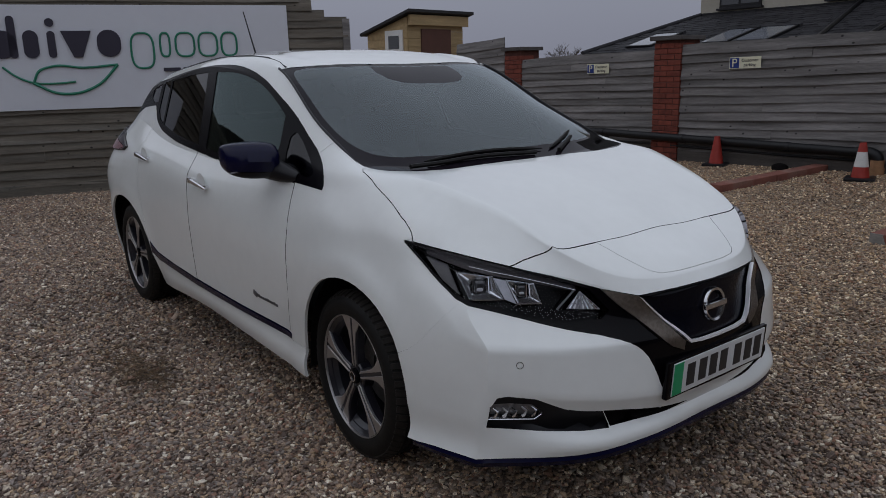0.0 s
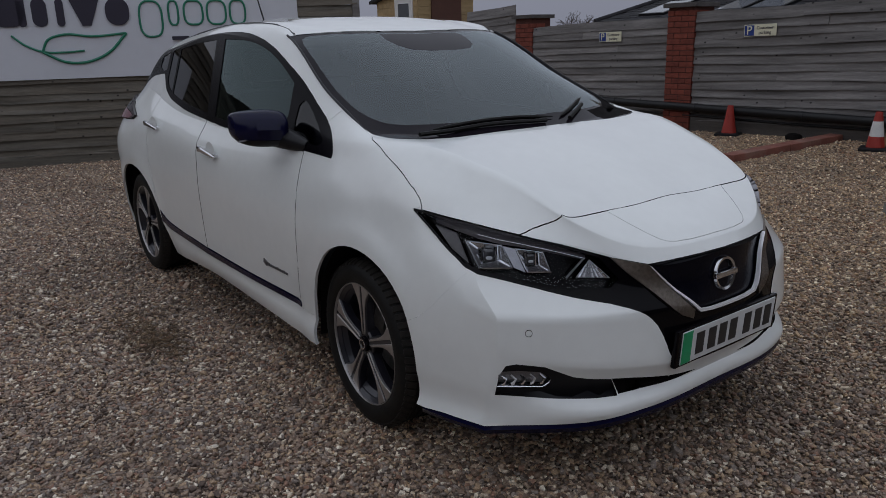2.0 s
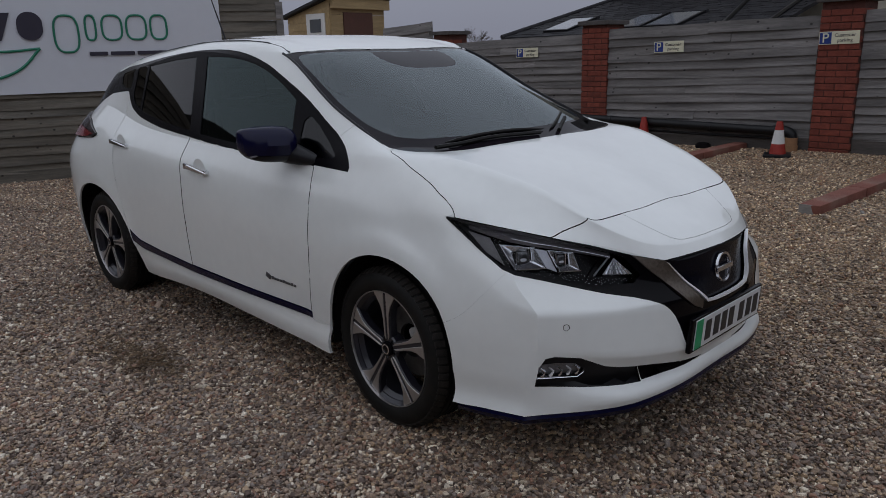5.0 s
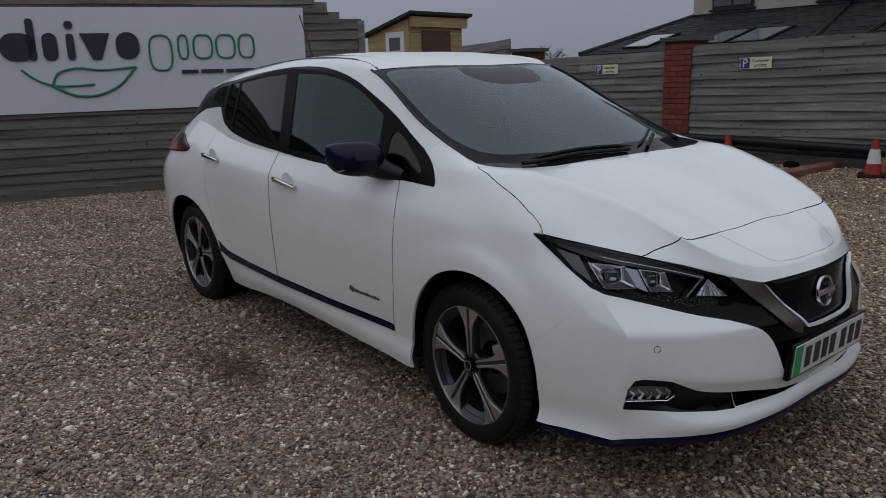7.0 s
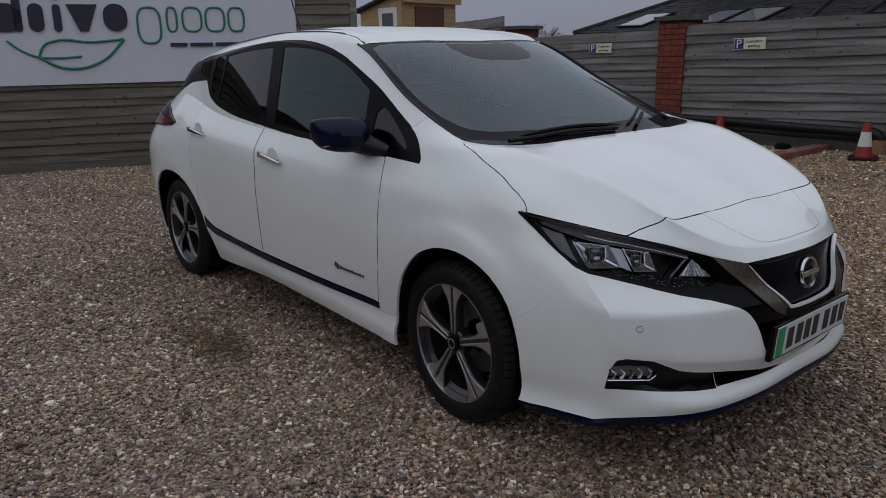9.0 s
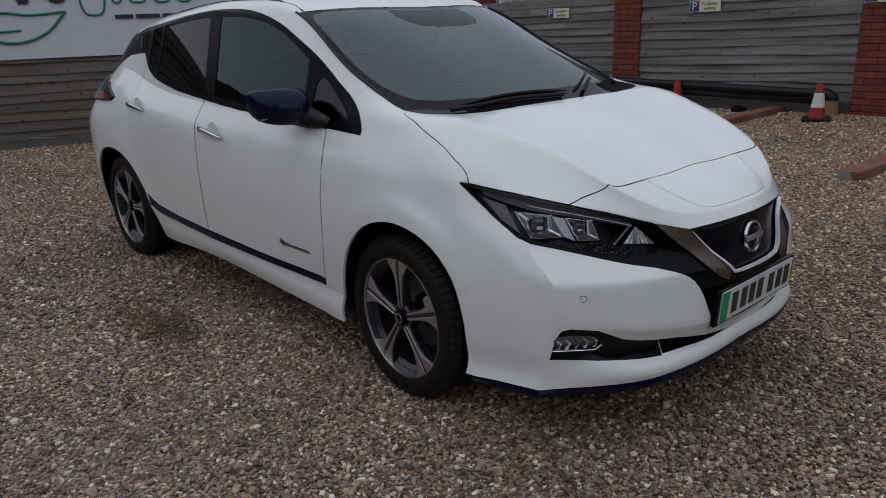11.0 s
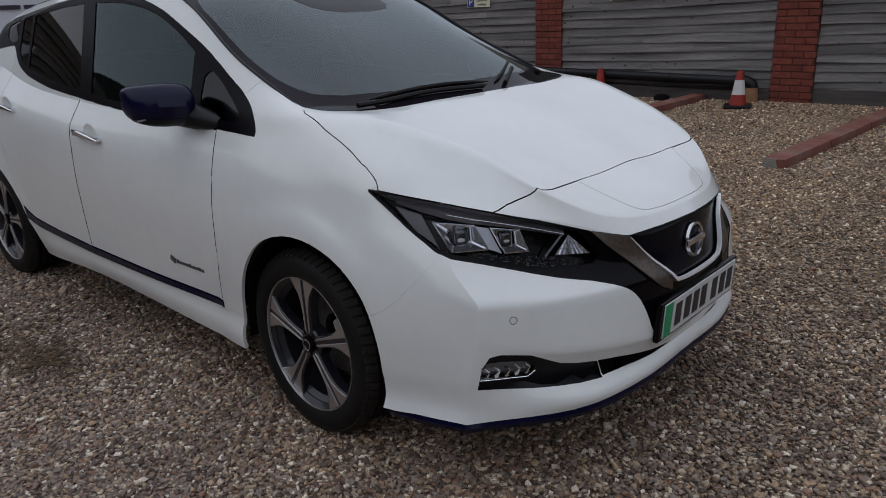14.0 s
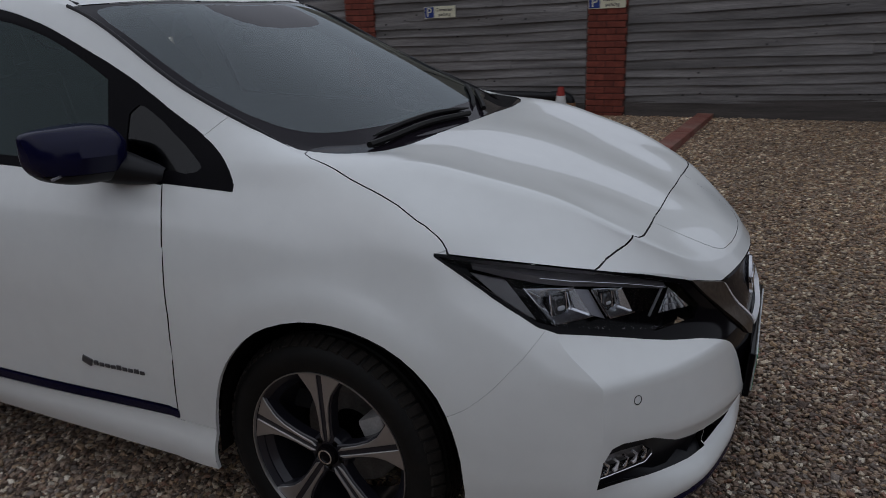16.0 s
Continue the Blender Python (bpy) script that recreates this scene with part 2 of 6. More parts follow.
def box(x0, y0, z0, x1, y1, z1, bevel=0.0, seg=2, bm=None):
    """A box in bmesh, edges rounded."""
    b = bmesh.new()
    g = bmesh.ops.create_cube(b, size=1.0)
    bmesh.ops.transform(b, matrix=Matrix.Translation(((x0 + x1) / 2, (y0 + y1) / 2, (z0 + z1) / 2)) @ Matrix.Diagonal((x1 - x0, y1 - y0, z1 - z0, 1)), verts=g["verts"])
    if bevel:
        bmesh.ops.bevel(b, geom=b.edges[:], offset=bevel, segments=seg, affect="EDGES", profile=0.6)
    return merged(b, bm)


def merged(b, bm):
    if bm is None:
        return b
    me = bpy.data.meshes.new("tmp")
    b.to_mesh(me)
    b.free()
    bm.from_mesh(me)
    bpy.data.meshes.remove(me)
    return bm


def lathe(profile, axis="z", n=32, bm=None, closed=False):
    """Turns (radius, height) points round an axis."""
    b = bmesh.new()
    rings = []
    for r, h in profile:
        ring = []
        for k in range(n):
            a = 2 * math.pi * k / n
            p = {"z": (r * math.cos(a), r * math.sin(a), h), "y": (r * math.cos(a), h, r * math.sin(a)), "x": (h, r * math.cos(a), r * math.sin(a))}[axis]
            ring.append(b.verts.new(p))
        rings.append(ring)
    pairs = list(zip(rings, rings[1:])) + ([(rings[-1], rings[0])] if closed else [])
    for r0, r1 in pairs:
        for k in range(n):
            b.faces.new((r0[k], r0[(k + 1) % n], r1[(k + 1) % n], r1[k]))
    if not closed:
        for ring, flat in ((rings[0], profile[0]), (rings[-1], profile[-1])):
            if flat[0] > 1e-4:
                b.faces.new(ring)
    bmesh.ops.remove_doubles(b, verts=b.verts[:], dist=1e-5)
    return merged(b, bm)


def tube(points, radius, n=10, bm=None, cap=True):
    """A round bar along points; radius may be a list."""
    b = bmesh.new()
    pts = [Vector(p) for p in points]
    rad = radius if isinstance(radius, (list, tuple)) else [radius] * len(pts)
    rings, up = [], None
    for i, p in enumerate(pts):
        d = (pts[min(i + 1, len(pts) - 1)] - pts[max(i - 1, 0)]).normalized()
        side = d.cross(up if up is not None else (Vector((0, 0, 1)) if abs(d.z) < 0.9 else Vector((1, 0, 0)))).normalized()
        up = side.cross(d).normalized()
        rings.append([b.verts.new(p + rad[i] * (math.cos(2 * math.pi * k / n) * side + math.sin(2 * math.pi * k / n) * up)) for k in range(n)])
    for r0, r1 in zip(rings, rings[1:]):
        for k in range(n):
            b.faces.new((r0[k], r0[(k + 1) % n], r1[(k + 1) % n], r1[k]))
    if cap:
        b.faces.new(rings[0])
        b.faces.new(rings[-1])
    return merged(b, bm)


def prism(poly, h0, h1, m=None, bevel=0.0, bm=None):
    """A polygon in x, y raised from h0 to h1, then placed by m."""
    b = bmesh.new()
    f = b.faces.new([b.verts.new((x, y, h0)) for x, y in poly])
    r = bmesh.ops.extrude_face_region(b, geom=[f])
    bmesh.ops.translate(b, vec=(0, 0, h1 - h0), verts=[v for v in r["geom"] if isinstance(v, bmesh.types.BMVert)])
    bmesh.ops.recalc_face_normals(b, faces=b.faces[:])
    if bevel:
        bmesh.ops.bevel(b, geom=b.edges[:], offset=bevel, segments=1, affect="EDGES")
    if m is not None:
        bmesh.ops.transform(b, matrix=m, verts=b.verts[:])
    return merged(b, bm)


def blob(cx, cy, cz, rx, ry, rz, e=2.6, n=28, m=18):
    """A rounded box-like shell."""
    b = bmesh.new()
    g = bmesh.ops.create_uvsphere(b, u_segments=n, v_segments=m, radius=1.0)
    for v in b.verts:
        k = (abs(v.co.x) ** e + abs(v.co.y) ** e + abs(v.co.z) ** e) ** (-1 / e)
        v.co = Vector((v.co.x * k * rx + cx, v.co.y * k * ry + cy, v.co.z * k * rz + cz))
    return b


def ground_z(x, y):
    """The yard is level round the car and rises towards the brick-pier fence."""
    return 0.0045 * min(max(0.0, y - 0.5), 7.0) ** 2 * min(max(1 + 0.13 * (x + 0.8), 0.0), 0.97)


# ---- ground ----
def build_ground():
    def axis(a, b, step):
        inner = np.arange(a, b + 1e-6, step)
        outer = np.array([1.5, 4, 9, 20, 45, 100, 220, 480, 900])
        return np.r_[a - outer[::-1], inner, b + outer]
    xs, ys = axis(-10, 5, 0.25), axis(-5, 9, 0.25)
    verts = [(x, y, ground_z(x, y) + (0.006 * noise.noise((x * 1.3, y * 1.3, 0)) if -10 < x < 5 and -5 < y < 8 else 0)) for y in ys for x in xs]
    nx = len(xs)
    faces = [(j * nx + i, j * nx + i + 1, (j + 1) * nx + i + 1, (j + 1) * nx + i) for j in range(len(ys) - 1) for i in range(nx - 1)]
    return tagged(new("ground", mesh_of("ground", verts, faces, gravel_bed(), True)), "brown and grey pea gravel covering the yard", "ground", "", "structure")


def gravel_bed():
    m = bpy.data.materials.new("gravel_bed")
    m.use_nodes = True
    n, l = m.node_tree.nodes, m.node_tree.links
    b = n["Principled BSDF"]
    b.inputs["Roughness"].default_value = 0.8
    co = n.new("ShaderNodeTexCoord")
    warp = n.new("ShaderNodeTexNoise")
    warp.inputs["Scale"].default_value = 30
    wm = n.new("ShaderNodeVectorMath")
    wm.operation = "MULTIPLY_ADD"
    wm.inputs[1].default_value = (0.02, 0.02, 0.02)
    l.new(co.outputs["Object"], warp.inputs["Vector"])
    l.new(warp.outputs["Color"], wm.inputs[0])
    l.new(co.outputs["Object"], wm.inputs[2])
    v = n.new("ShaderNodeTexVoronoi")
    v.inputs["Scale"].default_value, v.inputs["Randomness"].default_value = 58, 1.0
    l.new(wm.outputs[0], v.inputs["Vector"])
    r = n.new("ShaderNodeValToRGB")
    stone_ramp(r.color_ramp)
    hsv = n.new("ShaderNodeSeparateColor")
    l.new(v.outputs["Color"], hsv.inputs[0])
    l.new(hsv.outputs[0], r.inputs[0])
    # stones darken to their rims: shade in the gaps put into the colour
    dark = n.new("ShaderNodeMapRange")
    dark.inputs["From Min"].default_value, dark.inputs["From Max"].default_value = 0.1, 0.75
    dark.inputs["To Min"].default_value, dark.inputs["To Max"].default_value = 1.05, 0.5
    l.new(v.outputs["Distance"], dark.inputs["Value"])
    patch = n.new("ShaderNodeTexNoise")
    patch.inputs["Scale"].default_value, patch.inputs["Detail"].default_value = 0.9, 5
    l.new(co.outputs["Object"], patch.inputs["Vector"])
    pr = n.new("ShaderNodeMapRange")
    pr.inputs["From Min"].default_value, pr.inputs["From Max"].default_value = 0.3, 0.7
    pr.inputs["To Min"].default_value, pr.inputs["To Max"].default_value = 0.8, 1.15
    l.new(patch.outputs["Fac"], pr.inputs["Value"])
    c = n.new("ShaderNodeVectorMath")
    c.operation = "SCALE"
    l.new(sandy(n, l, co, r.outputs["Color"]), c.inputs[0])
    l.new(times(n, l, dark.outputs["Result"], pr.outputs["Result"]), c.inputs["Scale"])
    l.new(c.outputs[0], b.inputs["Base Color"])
    bp = n.new("ShaderNodeBump")
    bp.invert = True
    bp.inputs["Strength"].default_value, bp.inputs["Distance"].default_value = 0.9, 0.012
    l.new(v.outputs["Distance"], bp.inputs["Height"])
    l.new(bp.outputs[0], b.inputs["Normal"])
    return m


def sandy(n, l, co, colour):
    """Sandier, yellower stones in the far half of the yard, in drifts; darker ones towards its open end."""
    sep = n.new("ShaderNodeSeparateXYZ")
    l.new(co.outputs["Object"], sep.inputs[0])
    t = n.new("ShaderNodeTexNoise")
    t.inputs["Scale"].default_value, t.inputs["Detail"].default_value = 0.55, 3
    l.new(co.outputs["Object"], t.inputs["Vector"])
    w = n.new("ShaderNodeMath")
    w.operation = "MULTIPLY_ADD"
    w.inputs[1].default_value = 5.0
    l.new(t.outputs["Fac"], w.inputs[0])
    l.new(sep.outputs["Y"], w.inputs[2])
    r = n.new("ShaderNodeMapRange")
    r.inputs["From Min"].default_value, r.inputs["From Max"].default_value = 1.5, 4.8
    l.new(w.outputs[0], r.inputs["Value"])
    x = n.new("ShaderNodeMix")
    x.data_type, x.blend_type = "RGBA", "MULTIPLY"
    x.inputs[7].default_value = (1.08, 1.03, 0.90, 1)
    l.new(r.outputs["Result"], x.inputs[0])
    l.new(colour, x.inputs[6])
    # darkens along x; part of it is the nose's shade put into stone colour
    shade_x = n.new("ShaderNodeMapRange")
    shade_x.inputs["From Min"].default_value, shade_x.inputs["From Max"].default_value = 0.1, 0.8
    shade_x.inputs["To Min"].default_value, shade_x.inputs["To Max"].default_value = 1.02, 0.85
    l.new(sep.outputs["X"], shade_x.inputs["Value"])
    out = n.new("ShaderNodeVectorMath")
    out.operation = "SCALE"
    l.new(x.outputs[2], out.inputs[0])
    l.new(shade_x.outputs["Result"], out.inputs["Scale"])
    return out.outputs[0]


def stone_ramp(ramp):
    """Flint shingle: greys and browns with a few pale, ochre and reddish stones."""
    tones = ((0.0, (0.115, 0.080, 0.064)), (0.16, (0.225, 0.160, 0.122)), (0.34, (0.315, 0.232, 0.172)), (0.50, (0.235, 0.195, 0.172)), (0.63, (0.385, 0.275, 0.180)),
             (0.74, (0.300, 0.235, 0.195)), (0.80, (0.265, 0.155, 0.108)), (0.87, (0.50, 0.42, 0.33)), (0.95, (0.66, 0.59, 0.50)))
    ramp.interpolation = "CONSTANT"
    while len(ramp.elements) < len(tones):
        ramp.elements.new(0.5)
    for e, (p, c) in zip(ramp.elements, tones):
        e.position, e.color = p, (*(k * 0.24 * ((0.9 * v + 0.1 * c[1]) / 0.24) ** 1.10 for k, v in zip((1.09, 1.07, 1.03), c)), 1)


ground = build_ground()


# ---- fences ----
def board_mesh(length, height, seed):
    """A feather-edge board: thick lower edge, thin upper edge, slightly warped."""
    rnd = random.Random(seed)
    n = max(3, int(length / 0.35))
    verts, faces = [], []
    ph, am = rnd.random() * 6, 0.004 + 0.007 * rnd.random()
    for i in range(n + 1):
        x = length * i / n
        d = am * math.sin(ph + x * 2.1) + 0.002 * math.sin(ph * 3 + x * 7)
        e = am * 0.8 * math.sin(ph * 2 + x * 2.7)
        verts += [(x, -0.034 + e, d), (x, 0.0, d), (x, 0.004, height + d), (x, -0.006 + e, height + d)]
    for i in range(n):
        a, b = 4 * i, 4 * i + 4
        faces += [(a + k, a + (k + 1) % 4, b + (k + 1) % 4, b + k) for k in range(4)]
    faces += [(0, 3, 2, 1), (4 * n, 4 * n + 1, 4 * n + 2, 4 * n + 3)]
    return faces, verts


def boarding(parent, material, length, rows, pitch, z0, slope=0.0, seed=1, ends=None, split=0.3):
    """Rows of overlapping boards along local x; ends gives where a row stops."""
    rnd = random.Random(seed)
    for r in range(rows):
        stop = ends(r) if ends else length
        cuts = [0.0, stop]
        if rnd.random() < split and stop > 2.0:
            cuts.insert(1, stop * (0.3 + 0.4 * rnd.random()))
        for a, b in zip(cuts, cuts[1:]):
            faces, verts = board_mesh(b - a - 0.003, pitch + 0.03, rnd.random())
            ob = new("board", mesh_of("board", verts, faces, material))
            ob.matrix_basis = pose(a, rnd.uniform(-0.004, 0.004), z0 + r * pitch + slope * a, 0, -math.degrees(slope) + rnd.uniform(-0.12, 0.12), 0)
            ob.parent = parent


FENCE_Y = 6.86
def pier_fence():
    """Three bays of boards between brick piers on the rising side of the yard."""
    for name, x0, x1, y, z_top, rows in (("fence_bay", -7.25, -4.46, FENCE_Y + 0.06, 1.56, 13), ("fence_bay", -4.025, -1.185, FENCE_Y, 1.665, 13), ("fence_bay", -0.715, 5.2, FENCE_Y, 1.75, 14)):
        base = ground_z(x0, y)
        f = thing(name, "weathered grey feather-edge board fence bay on a gravel board", "fence", "fence bays between brick piers", pose(x0, y, 0), "structure")
        pitch = (z_top - base - 0.16) / rows
        boarding(f, FENCE_WOOD, x1 - x0, rows, pitch, base + 0.14, 0.024, 3 + rows + int(x0 * 7))
        part("gravel_board", box(0, -0.03, -0.06, x1 - x0, 0.01, 0.17, 0.004), FOOT_BOARD, f, "dark gravel board along the ground", False, pose(0, 0, base, 0, -1.375))
        for k in np.arange(0.3, x1 - x0, 1.5):
            part("post", box(k, 0.03, base - 0.1, k + 0.09, 0.12, z_top - 0.02 + 0.024 * k, 0.004), FENCE_WOOD, f, "", False)


def brick_mesh(w, d, h):
    b = box(0, 0, 0, w, d, h, 0.004, 1)
    me = bpy.data.meshes.new("brick")
    b.to_mesh(me)
    b.free()
    me.materials.append(BRICK)
    return me


def brick_pier(x0, x1, y, z_top, courses_seed):
    """A pier of separate bricks in recessed mortar, with a flat cap."""
    base, depth, rnd = ground_z(x0, y), 0.44, random.Random(courses_seed)
    p = thing("brick_pier", "red brick pier with a dark flat cap stone", "pier", "brick piers of the fence", pose(x0, y, base - 0.1))
    w, h = x1 - x0, z_top - base + 0.1
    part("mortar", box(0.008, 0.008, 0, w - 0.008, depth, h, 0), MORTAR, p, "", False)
    full, half, side = brick_mesh(0.215, 0.1, 0.065), brick_mesh(0.1025, 0.1, 0.065), brick_mesh(0.1, 0.2, 0.065)
    for c in range(int(h / 0.075)):
        x = 0.0 if c % 2 else -0.1125
        while x < w - 0.03:
            a, b = max(x, 0), min(x + 0.215, w)
            if b - a > 0.05:
                ob = new("brick", full if b - a > 0.16 else half)
                ob.matrix_basis = pose(a + rnd.uniform(-0.002, 0.002), rnd.uniform(-0.003, 0.003), c * 0.075) @ Matrix.Diagonal(((b - a) / (0.215 if b - a > 0.16 else 0.1025), 1, 1, 1))
                ob.parent = p
            x += 0.225
        for sx in (0.0, w - 0.1):
            ob = new("brick", side)
            ob.matrix_basis = pose(sx, 0.11 + (0.11 if c % 2 else 0), c * 0.075)
            ob.parent = p
    part("cap", box(-0.05, -0.05, h, w + 0.05, depth + 0.05, h + 0.06, 0.008), CAP_STONE, p, "dark stone cap", False)


pier_fence()
brick_pier(-7.63, -7.23, FENCE_Y, 1.72, 1)
brick_pier(-4.46, -4.03, FENCE_Y - 0.055, 1.75, 2)
brick_pier(-1.18, -0.72, FENCE_Y - 0.055, 1.87, 3)

# ---- the car ----
# x runs to the nose with the front axle at 0, y to the car's left; the wheels stand on z = 0.
def spline(P, s, crease=(), flat_ends=False):
    """Points at parameters s (whole numbers hit the given points) of a smooth line by chord length; at a crease it breaks."""
    P = np.asarray(P, float)
    h = np.maximum(np.linalg.norm(np.diff(P, axis=0), axis=1), 1e-4)
    d = np.diff(P, axis=0) / h[:, None]
    m = np.empty_like(P)
    m[0], m[-1] = d[0], d[-1]
    m[1:-1] = (d[:-1] * h[1:, None] + d[1:] * h[:-1, None]) / (h[:-1] + h[1:])[:, None]
    left, right = m.copy(), m.copy()
    for c in crease:
        if 0 < c < len(P) - 1:
            left[c], right[c] = d[c - 1], d[c]
    if flat_ends:                                  # meets the middle plane squarely
        for k in (0, -1):
            if abs(P[k][1]) < 1e-6:
                left[k] = right[k] = left[k] * (0, 1, 0)
    i = np.minimum(np.asarray(s).astype(int), len(P) - 2)
    t = (np.asarray(s) - i)[:, None]
    H = h[i][:, None]
    return ((2 * t**3 - 3 * t**2 + 1) * P[i] + (t**3 - 2 * t**2 + t) * H * right[i] + (3 * t**2 - 2 * t**3) * P[i + 1] + (t**3 - t**2) * H * left[i + 1])


def smooth_line(pts, k):
    """A smooth line through points."""
    p = np.array(pts, float)
    return [tuple(q) for q in spline(p, np.linspace(0, len(p) - 1, (len(p) - 1) * k + 1)).tolist()]


# Long lines of the body from the middle of the tail, along the side, to the middle of the nose: x, half-width, height.
LOWER_EDGE = [(-3.44, 0, 0.32), (-3.41, .45, 0.31), (-3.31, .74, 0.28), (-3.10, .83, 0.25), (-2.70, .845, .225), (-2.25, .84, .222), (-1.5, .835, .245), (-.95, .833, .228),
              (-.45, .834, .213), (-.05, .845, .22), (.30, .867, .235), (.50, .843, .245), (.657, .798, .246), (.888, .50, .262), (.936, .32, .272), (.948, 0, .278)]
SILL = [(-3.50, 0, .44), (-3.47, .45, .43), (-3.37, .76, .41), (-3.13, .85, .40), (-2.70, .882, .40), (-2.25, .884, .40), (-1.5, .878, .375), (-.95, .868, .365),
        (-.45, .850, .352), (-.05, .857, .352), (.30, .864, .36), (.50, .838, .365), (.675, .783, .362), (.836, .52, .337), (.916, .30, .328), (.938, 0, .330)]
MIDDLE = [(-3.53, 0, .64), (-3.50, .45, .64), (-3.40, .77, .63), (-3.15, .865, .63), (-2.70, .893, .63), (-2.25, .889, .60), (-1.5, .885, .58), (-.95, .878, .57),
          (-.45, .868, .56), (-.05, .872, .57), (.30, .868, .545), (.50, .838, .53), (.690, .772, .49), (.834, .60, .452), (.954, .30, .420), (.974, 0, .405)]
CREASE = [(-3.49, 0, .86), (-3.46, .45, .86), (-3.38, .75, .86), (-3.14, .858, .86), (-2.70, .886, .84), (-2.25, .882, .80), (-1.5, .884, .76), (-.95, .878, .74),
          (-.45, .866, .73), (-.05, .870, .73), (.30, .858, .675), (.50, .822, .645), (.685, .768, .607), (.815, .60, .60), (.935, .30, .59), (.970, 0, .57)]
HANDLE = [(-3.42, 0, 1.01), (-3.39, .45, 1.01), (-3.29, .69, 1.01), (-3.08, .80, 1.0), (-2.70, .832, .99), (-2.25, .845, .965), (-1.5, .860, .925), (-.95, .850, .90),
          (-.45, .834, .885), (-.05, .838, .88), (.28, .826, .80), (.46, .795, .755), (.575, .755, .721), (.76, .55, .675), (.90, .30, .655), (.955, 0, .65)]
BELT = [(-3.35, 0, 1.13), (-3.32, .42, 1.13), (-3.20, .61, 1.14), (-2.98, .68, 1.17), (-2.70, .715, 1.16), (-2.25, .757, 1.085), (-1.5, .797, 1.035), (-.95, .797, 1.015),
        (-.45, .785, .999), (-.05, .782, .992), (.301, .791, .888), (.47, .715, .860), (.63, .620, .828), (.77, .47, .785), (.883, .32, .731), (.940, 0, .735)]
CANT = [(-3.26, 0, 1.26), (-3.22, .38, 1.27), (-3.10, .55, 1.29), (-2.94, .61, 1.30), (-2.62, .645, 1.35), (-2.2, .652, 1.42), (-1.5, .650, 1.470), (-.95, .658, 1.375),
        (-.45, .742, 1.085), (-.05, .738, 1.062), (.20, .635, 1.056), (.36, .59, 1.016), (.52, .545, .966), (.688, .500, .882), (.825, .365, .795), (.91, 0, .772)]
GUTTER = [(-3.13, 0, 1.39), (-3.10, .34, 1.385), (-3.00, .50, 1.385), (-2.87, .55, 1.39), (-2.62, .575, 1.425), (-2.2, .585, 1.472), (-1.5, .590, 1.510), (-.92, .607, 1.452),
          (-.45, .670, 1.220), (-.12, .690, 1.085), (.17, .50, 1.051), (.31, .46, 1.017), (.46, .42, .973), (.61, .375, .917), (.755, .28, .842), (.86, 0, .803)]
INNER = [(-3.11, 0, 1.415), (-3.06, .24, 1.415), (-2.96, .36, 1.42), (-2.84, .39, 1.435), (-2.58, .40, 1.468), (-2.2, .41, 1.508), (-1.5, .41, 1.538), (-.90, .42, 1.478),
         (-.42, .45, 1.278), (.0, .47, 1.075), (.17, .34, 1.045), (.29, .31, 1.016), (.42, .28, .978), (.55, .25, .931), (.68, .17, .876), (.79, 0, .834)]
CENTRE = [(-3.09, 0, 1.43), (-3.03, 0, 1.437), (-2.93, 0, 1.448), (-2.82, 0, 1.46), (-2.55, 0, 1.49), (-2.2, 0, 1.522), (-1.5, 0, 1.552), (-.88, 0, 1.490),
          (-.40, 0, 1.30), (.06, 0, 1.068), (.17, 0, 1.050), (.28, 0, 1.027), (.39, 0, .996), (.50, 0, .956), (.61, 0, .915), (.70, 0, .875)]
U_STEPS = (4, 4, 6, 8, 8, 12, 10, 9, 8, 8, 6, 6, 6, 6, 6)
V_STEPS = (5, 8, 7, 7, 6, 8, 5, 6, 9)


